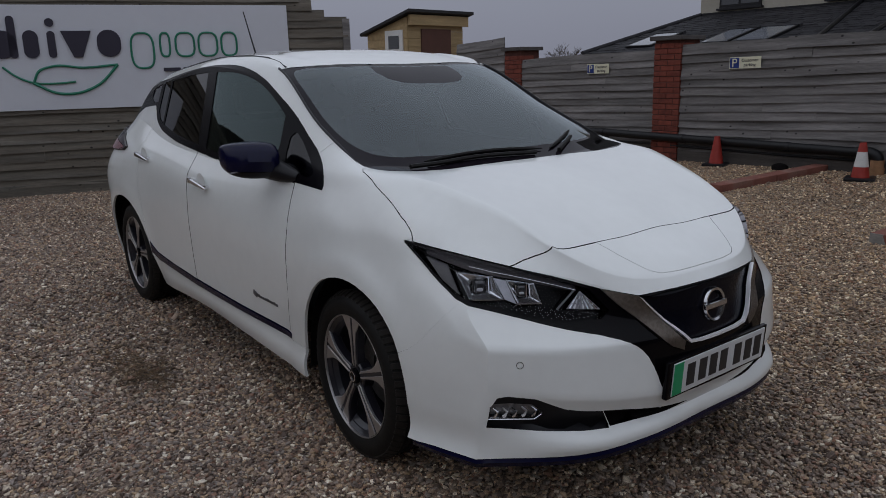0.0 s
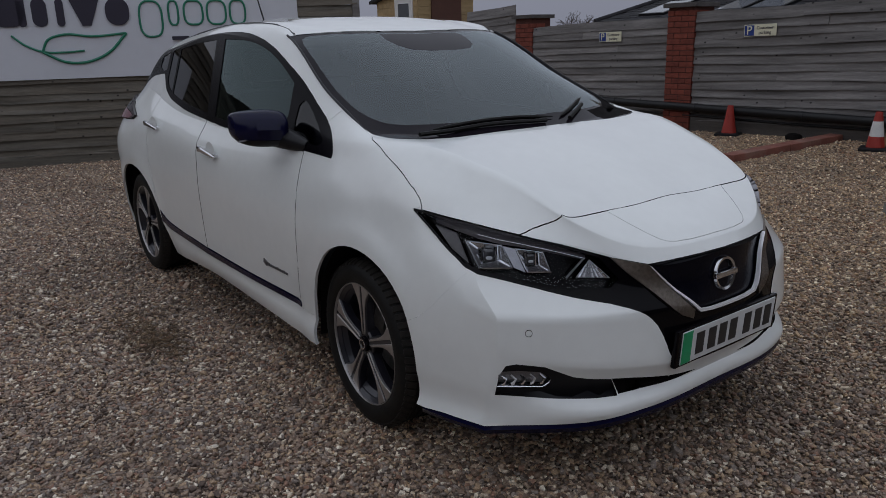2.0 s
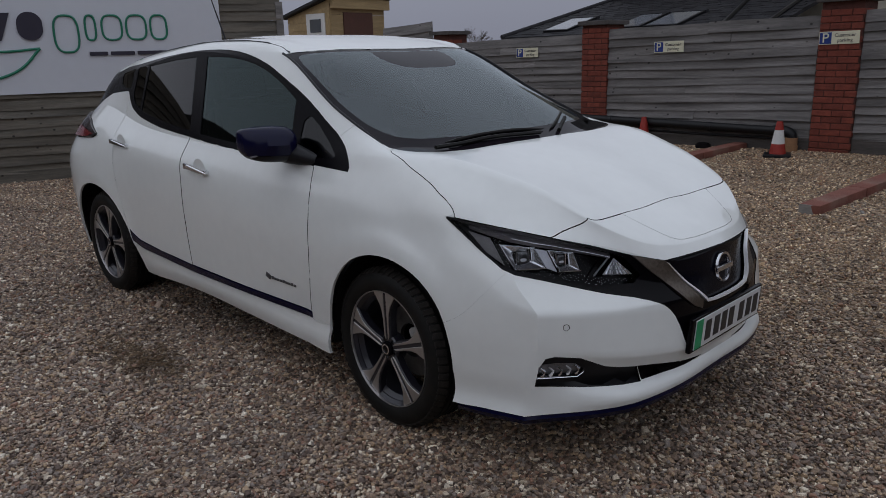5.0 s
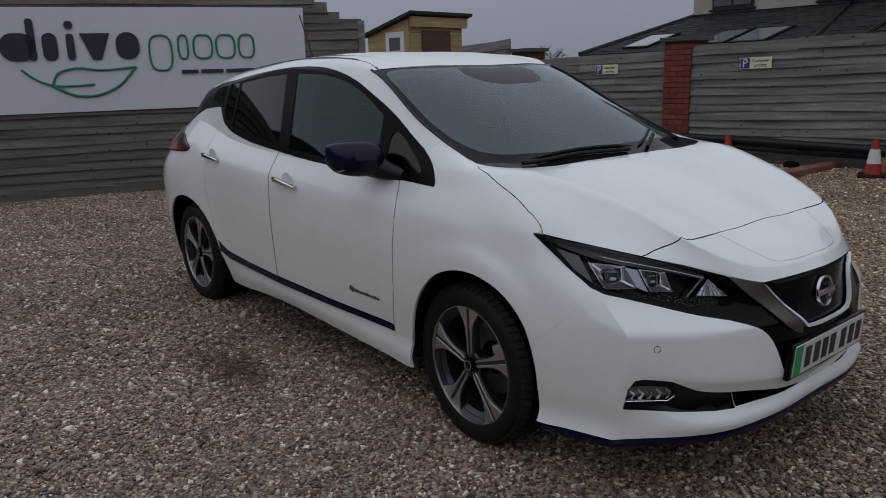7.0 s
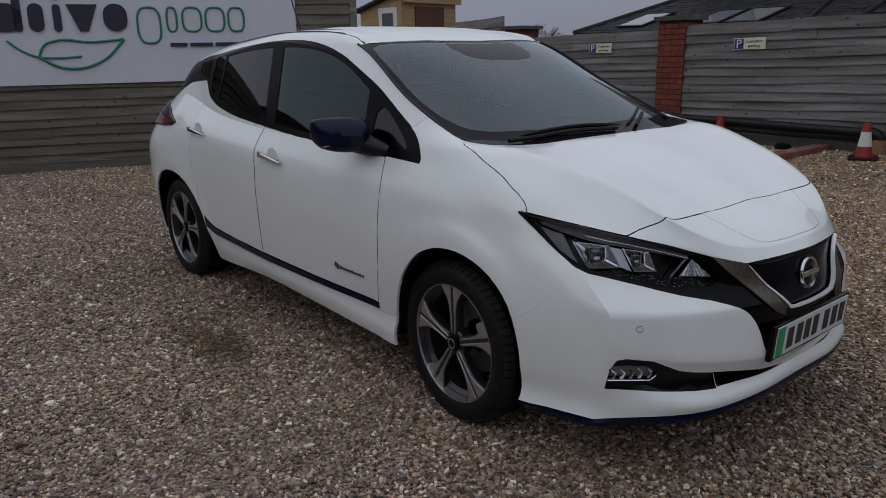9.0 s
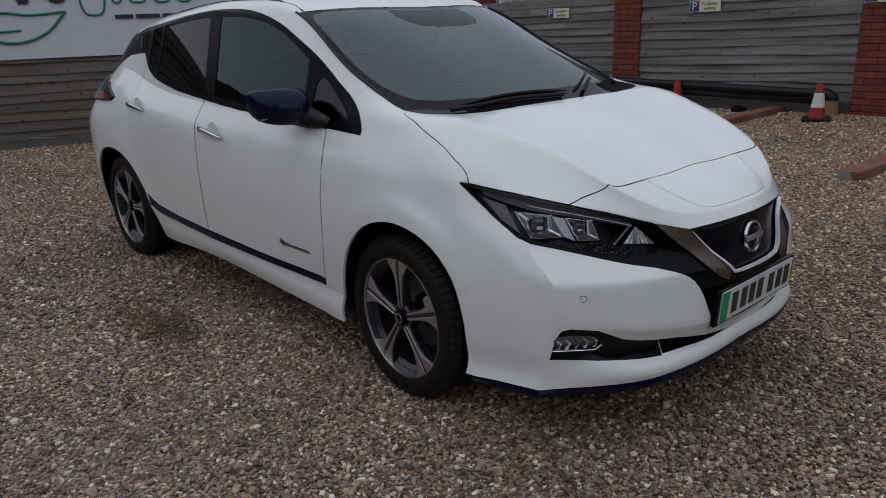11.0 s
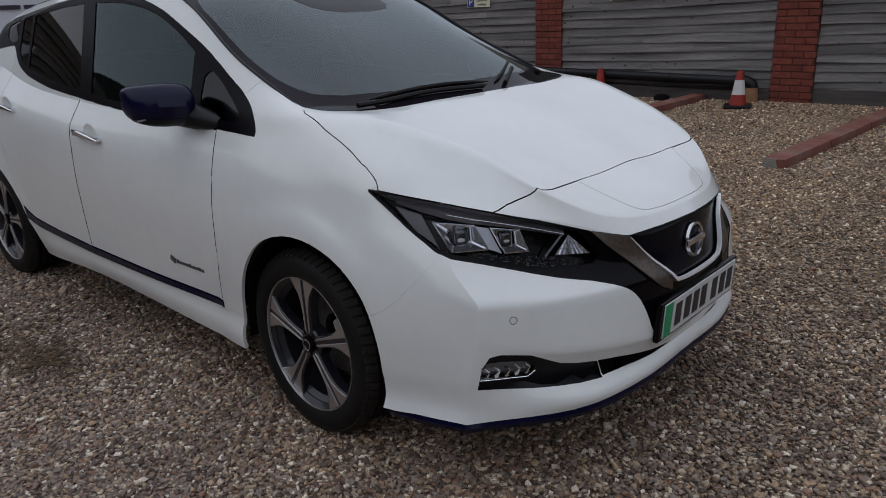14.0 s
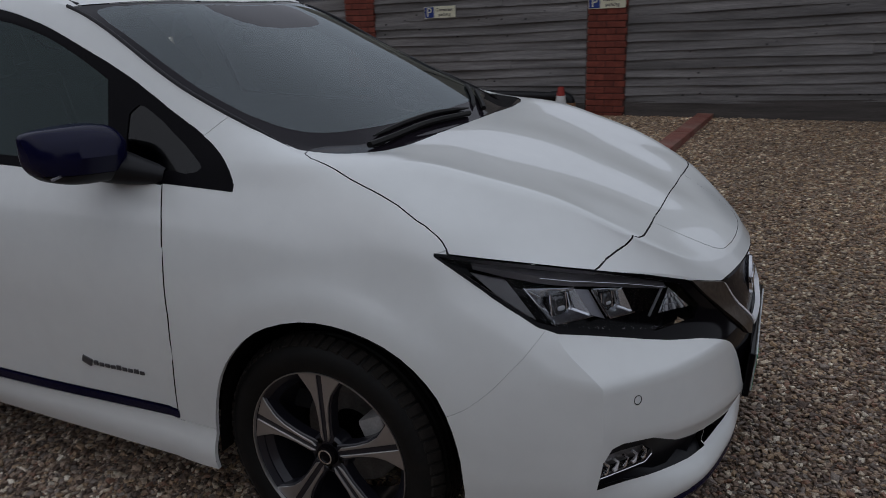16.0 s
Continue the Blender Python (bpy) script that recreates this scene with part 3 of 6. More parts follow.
def body_grid():
    """Right half of the skin as a grid of points."""
    lines = [LOWER_EDGE, SILL, MIDDLE, CREASE, HANDLE, BELT, CANT, GUTTER, INNER, CENTRE]
    s = np.concatenate([k + np.arange(n) / n for k, n in enumerate(U_STEPS)] + [[len(U_STEPS)]])
    rows = []
    for k, line in enumerate(lines):
        creases = (12,) if k in (0, 1, 2, 3, 4) else (9,) if k >= 7 else ()
        rows.append(spline(line, s, creases, True))
    rows = np.array(rows)
    v = np.concatenate([k + np.arange(n) / n for k, n in enumerate(V_STEPS)] + [[len(V_STEPS)]])
    cols = []
    for j, u in enumerate(s):
        creases = [1]
        if u >= 10.7:
            creases += [5]
        if u >= 9.8:
            creases += [6]
        if u >= 12.4:
            creases += [2]
        if 6.9 < u < 9.1:
            creases += [7]
        if 3.4 < u < 7.9:
            creases += [5, 6]
        if u >= 11.5:
            creases += [3]
        cols.append(spline(rows[:, j], v, creases, True))
    g = np.array(cols)                      # u, v, xyz
    for i, u in enumerate(s):               # stepped skirt under the doors, rounded lip under the nose
        for j, w in enumerate(v):
            if w < 1 and 5.0 <= u <= 9.0:
                g[i, j, 1] += (0.016, 0.019, 0.018, 0.011, 0.0)[min(4, int(w * 5 + 0.01))] * min(1, (u - 5.0) / 0.3)
            if w < 1 and 9.7 < u < 12.3:
                g[i, j, 1] -= 0.011 * math.sin(math.pi * w ** 0.7) * min(1, (u - 9.7) / 0.4, (12.3 - u) / 0.4)
            if w < 1 and u > 12:
                lean = math.hypot(*(rows[0][i] - rows[1][i])[:2])
                out = (0.004 + 0.40 * lean) * math.sin(math.pi * w) ** 0.8 * min(1, (u - 12) * 1.5)
                g[i, j, 0] += out * 0.8
                g[i, j, 1] += out * 0.6 * min(1, 15 - u)
    for wx in (0.0, -2.70):                 # flared arches
        r = np.hypot(g[..., 0] - wx, g[..., 2] - 0.32)
        t = np.clip((0.51 - r) / 0.075, 0, 1)
        g[..., 1] += 0.010 * t * t * (3 - 2 * t) * (g[..., 1] > 0.78) * np.clip((0.60 - np.abs(g[..., 0] - wx)) / 0.1, 0, 1)
    g[..., 1] *= -1
    return g, s, v


SKIN, SKIN_U, SKIN_V = body_grid()


def skin_bmesh():
    b = bmesh.new()
    nu, nv = SKIN.shape[:2]
    vs = [[b.verts.new(SKIN[i, j]) for j in range(nv)] for i in range(nu)]
    for i in range(nu - 1):
        for j in range(nv - 1):
            b.faces.new((vs[i][j], vs[i + 1][j], vs[i + 1][j + 1], vs[i][j + 1]))
    bmesh.ops.remove_doubles(b, verts=b.verts[:], dist=1e-5)
    bmesh.ops.recalc_face_normals(b, faces=b.faces[:])
    if sum(f.normal.y for f in b.faces) > 0:
        bmesh.ops.reverse_faces(b, faces=b.faces[:])
    return b


import collections
from mathutils.bvhtree import BVHTree
from mathutils.interpolate import poly_3d_calc

SIDE = (Vector((1, 0, 0)), Vector((0, 0, 1)))
TOP = (Vector((1, 0, 0)), Vector((0, 1, 0)))
FRONT = (Vector((0, 1, 0)), Vector((0, 0, 1)))
R2 = math.sqrt(0.5)
DIAG = (Vector((-R2, -R2, 0)), Vector((0, 0, 1)))       # across the front corner of the car


def curve2(pts, k=4):
    """A smooth flat line through points."""
    p = np.c_[np.array(pts, float), np.zeros(len(pts))]
    return [(a, b) for a, b, _ in spline(p, np.linspace(0, len(p) - 1, (len(p) - 1) * k + 1))]


def inside(a, b, poly):
    odd, n = False, len(poly)
    for i in range(n):
        (x0, y0), (x1, y1) = poly[i - 1], poly[i]
        if (y0 > b) != (y1 > b) and a < (x1 - x0) * (b - y0) / (y1 - y0) + x0:
            odd = not odd
    return odd


def carve(b, layer, tag, poly, axes, keep):
    """Cuts the skin along a polygon seen along the axes, and tags what lies inside."""
    e1, e2 = axes
    lo = (min(p[0] for p in poly), min(p[1] for p in poly))
    hi = (max(p[0] for p in poly), max(p[1] for p in poly))

    def near(f, lo, hi):
        A, B = [v.co.dot(e1) for v in f.verts], [v.co.dot(e2) for v in f.verts]
        return max(A) > lo[0] - 1e-4 and min(A) < hi[0] + 1e-4 and max(B) > lo[1] - 1e-4 and min(B) < hi[1] + 1e-4
    pool = {f for f in b.faces if near(f, lo, hi) and keep(f.calc_center_median())}
    for i in range(len(poly)):
        p, q = poly[i - 1], poly[i]
        if abs(p[0] - q[0]) + abs(p[1] - q[1]) < 1e-6:
            continue
        cut = [f for f in pool if f.is_valid and near(f, (min(p[0], q[0]), min(p[1], q[1])), (max(p[0], q[0]), max(p[1], q[1])))]
        if not cut:
            continue
        geom = list({v for f in cut for v in f.verts}) + list({e for f in cut for e in f.edges}) + cut
        r = bmesh.ops.bisect_plane(b, geom=geom, dist=2e-5, plane_co=p[0] * e1 + p[1] * e2, plane_no=(q[1] - p[1]) * e1 - (q[0] - p[0]) * e2)
        pool |= {f for f in r["geom"] if isinstance(f, bmesh.types.BMFace)}
    for f in pool:
        if f.is_valid:
            c = f.calc_center_median()
            if keep(c) and inside(c.dot(e1), c.dot(e2), poly):
                f[layer] = tag


# the shapes on the skin: name, outline, direction, where it applies
SEAM_FRONT = [(-.470, .340), (-.452, .50), (-.440, .663), (-.445, .80), (-.456, .897), (-.477, .9995)]
SEAM_MID = [(-1.556, 1.054), (-1.562, .947), (-1.535, .848), (-1.522, .67), (-1.508, .402), (-1.507, .352)]
BELT_LINE = [(-.250, .990), (-.492, .998), (-1.07, 1.021), (-1.556, 1.053), (-2.116, 1.103), (-2.30, 1.140), (-2.400, 1.185), (-2.455, 1.235), (-2.49, 1.262)]
DLO_TOP = [(-2.76, 1.378), (-2.66, 1.398), (-2.52, 1.409), (-2.38, 1.421), (-2.24, 1.436), (-1.86, 1.467), (-1.55, 1.481), (-1.28, 1.469), (-1.01, 1.411), (-.81, 1.331), (-.694, 1.280), (-.60, 1.233), (-.498, 1.176), (-.376, 1.115), (-.318, 1.082), (-.278, 1.048), (-.252, 1.010), (-.247, .990)]
HL_TOP = [(.348, .888), (.259, .873), (.127, .851), (-.012, .826), (-.137, .798), (-.276, .758), (-.398, .730)]
HL_LOW = curve2([(-.508, .390), (-.478, .44), (-.454, .500), (-.428, .547), (-.390, .587), (-.330, .612), (-.171, .648), (-.001, .689), (.121, .717)], 3) + [(.166, .734), (.255, .804), (.348, .880)]
BONNET_FRONT = [(.606, -.668), (.634, -.608), (.643, -.581), (.655, -.556), (.670, -.528), (.687, -.502)] + curve2([(.699, -.488), (.704, -.465), (.7055, -.40), (.7045, -.316)], 3) + [(.702, -.25), (.703, -.15), (.704, .012)]
WS_SIDE = [(x, -w + 0.0005) for x, w, _ in spline(np.array(GUTTER), np.linspace(8.85, 7.02, 12), (9,)).tolist()]
WS_BASE = [(.070, .012), (.070, -.2)] + curve2([(.069, -.33), (.066, -.455), (.046, -.59), (.005, -.645), (-.05, -.667), (-.106, -.682)], 4)
TRIM_TOP = [(-.463, .372), (-1.0, .381), (-1.503, .394), (-1.944, .417), (-2.123, .432), (-2.20, .455), (-2.243, .480)]
TRIM_LOW = [(-2.222, .415), (-2.10, .386), (-1.96, .380), (-1.52, .358), (-1.0, .352), (-.466, .347)]


def arch_line(x):
    pts = [(-.345, .16), (-.342, .30), (-.318, .43), (-.260, .557), (-.157, .660), (-.018, .710), (.120, .706), (.246, .658), (.334, .571), (.378, .455), (.391, .34), (.386, .20), (.384, .16)]
    if x < -1:
        pts = [(-.40, .15), (-.39, .30), (-.36, .45), (-.29, .58), (-.17, .675), (0.0, .705), (.15, .688), (.285, .63), (.39, .54), (.455, .44), (.50, .33), (.535, .22), (.54, .15)]
    return [(x + a, z) for a, z in curve2(pts, 3)]


low_side = lambda c: c.y < -0.55
nose = lambda c: c.x > 0.25
upper = lambda c: c.z > 0.6
SHAPES = [
    ("roof", [(-.905, -.578), (-1.5, -.560), (-2.2, -.552), (-2.75, -.51), (-2.96, -.40), (-3.02, .012), (-.777, .012), (-.79, -.2), (-.835, -.40)], TOP, lambda c: c.z > 1.38),
    ("front_wing", SEAM_FRONT + [(-.440, 1.06), (-.380, 1.112), (-.325, 1.158), (-.290, 1.25), (-.05, 1.25), (.06, 1.06), (.20, 1.0), (.30, .94), (.34, .90), (.301, .884),
                                 (.421, .804), (.536, .734), (.595, .724), (.562, .690), (.522, .642), (.470, .574), (.415, .535), (.345, .505), (.2, .40), (-.2, .20), (-.34, .20), (-.34, .342)], SIDE, low_side),
    ("front_door", SEAM_FRONT + BELT_LINE[1:4] + SEAM_MID, SIDE, low_side),
    ("rear_door", [SEAM_MID[k] for k in (5, 4, 3, 2, 1, 0)] + BELT_LINE[4:8] + [(-2.46, 1.12), (-2.455, 1.02), (-2.40, .85), (-2.33, .66), (-2.26, .50), (-2.21, .40), (-2.10, .372)], SIDE, low_side),
    ("sill_skirt", [(-.47, .3435), (-1.0, .347), (-1.508, .3525), (-1.96, .374), (-2.10, .381), (-2.18, .398), (-2.3, .30), (-2.3, .15), (-.30, .15), (-.30, .3435)], SIDE, low_side),
    ("sill_trim", TRIM_TOP + TRIM_LOW, SIDE, low_side),
    ("bumper", curve2([(.52, .515), (.43, .518), (.375, .527), (.335, .548), (.297, .577), (.239, .640), (.195, .686), (.140, .735)], 3) + [(.10, .775), (-.78, .775), (-.78, .10), (.50, .10)], DIAG, lambda c: c.x > 0.3),
    ("window_surround", curve2(BELT_LINE[1:], 3) + [(-2.60, 1.256), (-2.76, 1.243), (-2.93, 1.198), (-3.10, 1.135), (-3.6, 1.135), (-3.6, 1.30), (-3.05, 1.34)] + curve2(DLO_TOP, 3), SIDE, lambda c: c.y < -0.3 and c.z > 0.9),
    ("front_window", curve2([(-1.532, 1.446), (-1.324, 1.441), (-1.157, 1.420), (-.966, 1.370), (-.823, 1.309), (-.716, 1.252)], 3) + [(-.690, 1.13), (-.700, 1.035), (-1.089, 1.048), (-1.450, 1.073)], SIDE, lambda c: c.y < -0.5),
    ("rear_window", [(-2.225, 1.404), (-1.9, 1.434), (-1.648, 1.447), (-1.606, 1.25), (-1.568, 1.083), (-1.9, 1.110), (-2.10, 1.134), (-2.235, 1.156)], SIDE, lambda c: c.y < -0.5),
    ("rear_vent_window", [(-2.39, 1.396), (-2.258, 1.408), (-2.262, 1.162), (-2.345, 1.19), (-2.395, 1.235)], SIDE, lambda c: c.y < -0.5),
    ("rear_quarter_window", [(-2.67, 1.362), (-2.45, 1.390), (-2.455, 1.285), (-2.54, 1.275), (-2.63, 1.30)], SIDE, lambda c: c.y < -0.5),
    ("front_quarter_window", curve2([(-.625, 1.165), (-.60, 1.188), (-.565, 1.176), (-.47, 1.118), (-.385, 1.062), (-.362, 1.042), (-.375, 1.030), (-.45, 1.030), (-.56, 1.034), (-.605, 1.06), (-.625, 1.165)], 2)[:-1], SIDE, lambda c: c.y < -0.5),
    ("tail_lamp", [(-2.722, 1.004), (-2.767, .981), (-3.112, .966), (-3.45, .96), (-3.45, 1.12), (-3.05, 1.095), (-2.92, 1.075), (-2.83, 1.04)], SIDE, low_side),
    ("tail_lamp_red", [(-2.76, .999), (-2.85, .976), (-3.10, .972), (-3.45, .97), (-3.45, 1.052), (-3.0, 1.034), (-2.86, 1.016)], SIDE, low_side),
    ("windscreen_frit", WS_BASE + WS_SIDE + [(-.900, -.560), (-.832, -.401), (-.79, -.2), (-.775, .012)], TOP, lambda c: c.z > 1.03),
    ("windscreen", curve2([(-.012, .012), (-.015, -.15), (-.026, -.31), (-.056, -.44), (-.100, -.54), (-.160, -.605), (-.245, -.636), (-.40, -.641), (-.55, -.625), (-.70, -.605), (-.81, -.587),
                           (-.853, -.565), (-.858, -.535), (-.835, -.46), (-.80, -.36), (-.765, -.2), (-.748, .012)], 4), TOP, lambda c: c.z > 1.03),
    ("windscreen_frit", [(-.742, .012), (-.757, -.22), (-.70, -.235), (-.62, -.215), (-.575, -.17), (-.556, -.09), (-.556, .012)], TOP, lambda c: c.z > 1.03),
    ("cowl_corner", [(.030, -.612), (.005, -.645), (-.05, -.667), (-.106, -.682), (-.250, -.672), (-.235, -.648), (-.150, -.614), (-.090, -.550), (-.046, -.452), (-.025, -.38), (.064, -.40)], TOP, lambda c: c.z > 1.03),
    ("bonnet", WS_BASE[:-1] + [(-.085, -.703)] + curve2([(-.055, -.721), (.011, -.731), (.075, -.743), (.139, -.752), (.195, -.760), (.252, -.764), (.29, -.768), (.312, -.773), (.328, -.780)], 3) + [(.395, -.785), (.53, -.735)] + BONNET_FRONT, TOP, lambda c: c.z > 0.80),
    ("nose_panel", BONNET_FRONT + [(.942, .012), (.936, -.071), (.914, -.219), (.884, -.320), (.835, -.440), (.755, -.565), (.66, -.66)], TOP, lambda c: c.z > 0.72),
    ("charge_lid", [(.7045, -.316), (.702, -.25), (.703, -.15), (.704, .012), (.898, .012)] + curve2([(.897, -.04), (.892, -.105), (.884, -.160), (.876, -.194), (.860, -.222), (.836, -.243), (.774, -.279), (.715, -.308)], 4), TOP, lambda c: c.z > 0.72),
    ("black_face", HL_TOP + [(-.491, .7345), (-.612, .738), (-.72, .738), (-.72, .390)] + HL_LOW, DIAG, lambda c: c.x > 0.28),
    ("grille", [(-.312, .722), (-.219, .731), (-.071, .735), (.012, .735), (.012, .5605), (-.10, .561), (-.150, .566), (-.236, .641)], FRONT, lambda c: c.x > 0.8),
    ("grille_edge", [(-.318, .727), (-.311, .7225), (-.236, .641), (-.150, .566), (-.10, .561), (.012, .5605), (.012, .5525), (-.10, .5535), (-.155, .558), (-.243, .6385)], FRONT, lambda c: c.x > 0.8),
    ("grille_arm", [(-.279, .7575), (-.398, .7297), (-.472, .643), (-.552, .570), (-.548, .541), (-.51, .560), (-.382, .667), (-.33, .710)], DIAG, lambda c: c.x > 0.7),
    ("headlight_lens", [(.338, .880), (.259, .866), (.127, .844), (-.012, .819), (-.137, .791), (-.245, .757), (-.308, .690), (-.285, .668), (-.15, .672), (.0, .703), (.112, .729), (.166, .746), (.250, .808)], DIAG, lambda c: c.x > 0.28),
    ("fog_surround", [(.066, .355), (.052, .423), (.031, .454), (0, .460), (-.087, .450), (-.13, .430), (-.173, .409), (-.22, .398), (-.290, .388), (-.312, .324), (-.245, .327), (-.088, .338)], DIAG, lambda c: c.x > 0.5),
    ("fog_lens", [(.054, .425), (-.01, .427), (-.075, .419), (-.105, .395), (-.088, .370), (.056, .383)], DIAG, lambda c: c.x > 0.5),
    ("lower_opening", [(-.3145, .327), (-.2915, .3895), (-.361, .381), (-.43, .367), (-.497, .353), (-.585, .340), (-.504, .330), (-.392, .329)], DIAG, lambda c: c.x > 0.5),
    ("arch_void", arch_line(0.0), SIDE, low_side),
    ("arch_void", arch_line(-2.70), SIDE, low_side),
]
TAGS = ["body_shell"] + list(dict.fromkeys(s[0] for s in SHAPES))

car = thing("car", "pearl white five-door electric hatchback with navy mirrors, parked on gravel", "car")
base_skin = skin_bmesh()
base_skin.normal_update()


def corner_normals():
    """Smooth normals at the corners of the skin's faces, broken at the corner of the bumper and the edge of the bonnet."""
    g = SKIN
    fn = np.cross(g[1:, 1:] - g[:-1, :-1], g[:-1, 1:] - g[1:, :-1])
    if fn[..., 1].sum() > 0:
        fn = -fn
    nu, nv = fn.shape[:2]
    col = int(np.argmin(np.abs(SKIN_U - 12)))
    edge = int(np.argmin(np.abs(SKIN_V - 5)))
    low, top = int(np.argmin(np.abs(SKIN_V - 2))), int(np.argmin(np.abs(SKIN_V - 4)))
    gutter, under, lip, ridge = (int(np.argmin(np.abs(SKIN_V - k))) for k in (7, 2, 1, 6))
    out, polys = [], []
    for i in range(nu):
        for j in range(nv):
            corner = []
            for a, b in ((0, 0), (1, 0), (1, 1), (0, 1)):
                x, y = i + a, j + b
                fi, fj = [x - 1, x], [y - 1, y]
                if x == col and low <= y <= top:
                    fi = [i]
                if y == edge and SKIN_U[x] >= 10.7 or y in (edge, ridge) and 3.5 < SKIN_U[x] < 7.8:
                    fj = [j]
                if y == gutter and 6.9 < SKIN_U[x] < 9.1 or y == lip and SKIN_U[x] >= 12.4:
                    fj = [j]
                n = sum(fn[p, q] for p in fi for q in fj if 0 <= p < nu and 0 <= q < nv)
                n = Vector(n)
                if abs(g[x, y, 1]) < 1e-4:
                    n.y = 0
                corner.append((Vector(g[x, y]), n.normalized()))
            out.append(corner)
            polys.append([i * (nv + 1) + j, (i + 1) * (nv + 1) + j, (i + 1) * (nv + 1) + j + 1, i * (nv + 1) + j + 1])
    return out, BVHTree.FromPolygons([tuple(q) for q in g.reshape(-1, 3)], polys)


base_faces, base_tree = corner_normals()


def skin_normal(p):
    """The smooth normal of the body next to a point of its right half."""
    q, _, i, _ = base_tree.find_nearest(p)
    w = poly_3d_calc([c for c, _ in base_faces[i]], q)
    return sum((no * k for (_, no), k in zip(base_faces[i], w)), Vector()).normalized()


def skin_point(origin, way):
    """Where a ray meets the right half of the body."""
    return base_tree.ray_cast(Vector(origin), Vector(way))[0]


panels = base_skin.copy()
panel_tag = panels.faces.layers.int.new("panel")
for shape_name, outline, direction, where in SHAPES:
    carve(panels, panel_tag, TAGS.index(shape_name), outline, direction, where)


def panel_mesh(name, material, gap=0.0016, depth=0.012, push=0.0, both=False, dark_joint=False):
    """One panel of the right half, its edges drawn back by gap and turned in by depth; both: mirrored and joined at the middle."""
    b = panels.copy()
    layer = b.faces.layers.int["panel"]
    want = TAGS.index(name)
    bmesh.ops.delete(b, geom=[f for f in b.faces if f[layer] != want], context="FACES")
    b.normal_update()
    normals = {v: skin_normal(v.co) for v in b.verts}
    edge_verts, pull = [e for e in b.edges if len(e.link_faces) == 1], {}
    rim = [e for e in edge_verts if not all(abs(v.co.y) < 1e-4 for v in e.verts)]
    for e in rim:
        f = e.link_faces[0]
        d = f.normal.cross(e.verts[1].co - e.verts[0].co).normalized()
        if d.dot(f.calc_center_median() - e.verts[0].co) < 0:
            d.negate()
        for v in e.verts:
            pull[v] = pull.get(v, Vector()) + d
    for v, d in pull.items():
        if d.length > 1e-6:
            step = d.normalized() * gap
            if abs(v.co.y) < 1e-4:
                step.y = 0
            v.co += step
    for v in b.verts:
        v.co += normals[v] * push
    b.verts.index_update()
    verts = [v.co.copy() for v in b.verts]
    nors = [normals[v] for v in b.verts]
    faces = [[v.index for v in f.verts] for f in b.faces]
    loops = [[skin_normal(v.co.lerp(f.calc_center_median(), 0.06) - normals[v] * push) for v in f.verts] for f in b.faces]
    flange = []
    if depth:
        at = {}
        for e in rim:
            f = e.link_faces[0]
            loop = next(l for l in f.loops if l.edge == e)
            i, j = loop.vert.index, loop.link_loop_next.vert.index
            for k in (i, j):
                if k not in at:
                    at[k] = (len(verts), len(verts) + 1)
                    verts.append(verts[k].copy())
                    verts.append(verts[k] - nors[k] * depth)
                    nors += [None, None]
            flange.append([at[j][0], at[i][0], at[i][1], at[j][1]])
    b.free()
    sides = [(verts, loops, faces, flange)]
    if both:
        m = Vector((1, -1, 1))
        sides.append(([v * m for v in verts], [[n * m for n in q][::-1] for q in loops], [f[::-1] for f in faces], [f[::-1] for f in flange]))
    V, F, N, count = [], [], [], 0
    for vs, ns, fs, fl in sides:
        for f, q in zip(fs, ns):
            F.append([k + count for k in f])
            N += q
        for f in fl:
            F.append([k + count for k in f])
            no = (vs[f[1]] - vs[f[0]]).cross(vs[f[3]] - vs[f[0]])
            N += [no.normalized() if no.length > 1e-12 else Vector((0, 0, 1))] * 4
        V += vs
        count += len(vs)
    me = mesh_of(name, V, F, material, True)
    if dark_joint:                                     # turned-in edges go black: shade inside the joints put into the colour
        me.materials.append(LINER)
        me.polygons.foreach_set("material_index", [k for fs, fl in ((len(faces), len(flange)),) * len(sides) for k in [0] * fs + [1] * fl])
    if len(N) == len(me.loops):
        me.normals_split_custom_set([tuple(n) for n in N])
    return me


def mirrored_mesh(me):
    """The same panel for the other side of the car."""
    out = bpy.data.meshes.new(me.name)
    b = bmesh.new()
    b.from_mesh(me)
    bmesh.ops.scale(b, vec=(1, -1, 1), verts=b.verts[:])
    bmesh.ops.reverse_faces(b, faces=b.faces[:])
    b.to_mesh(out)
    b.free()
    for m in me.materials:
        out.materials.append(m)
    out.polygons.foreach_set("use_smooth", [True] * len(out.polygons))
    return out


def panel(name, material, label="", parent=None, both=False, title=None, **kw):
    """Adds a panel to the car: one across the middle, or one each side. Returns the right-hand one."""
    me = panel_mesh(name, material, both=both, **kw)
    ob = tagged(new(title or name, me), label)
    ob.parent = parent or car
    if not both:
        tagged(new(title or name, mirrored_mesh(me)), label).parent = parent or car
    return ob


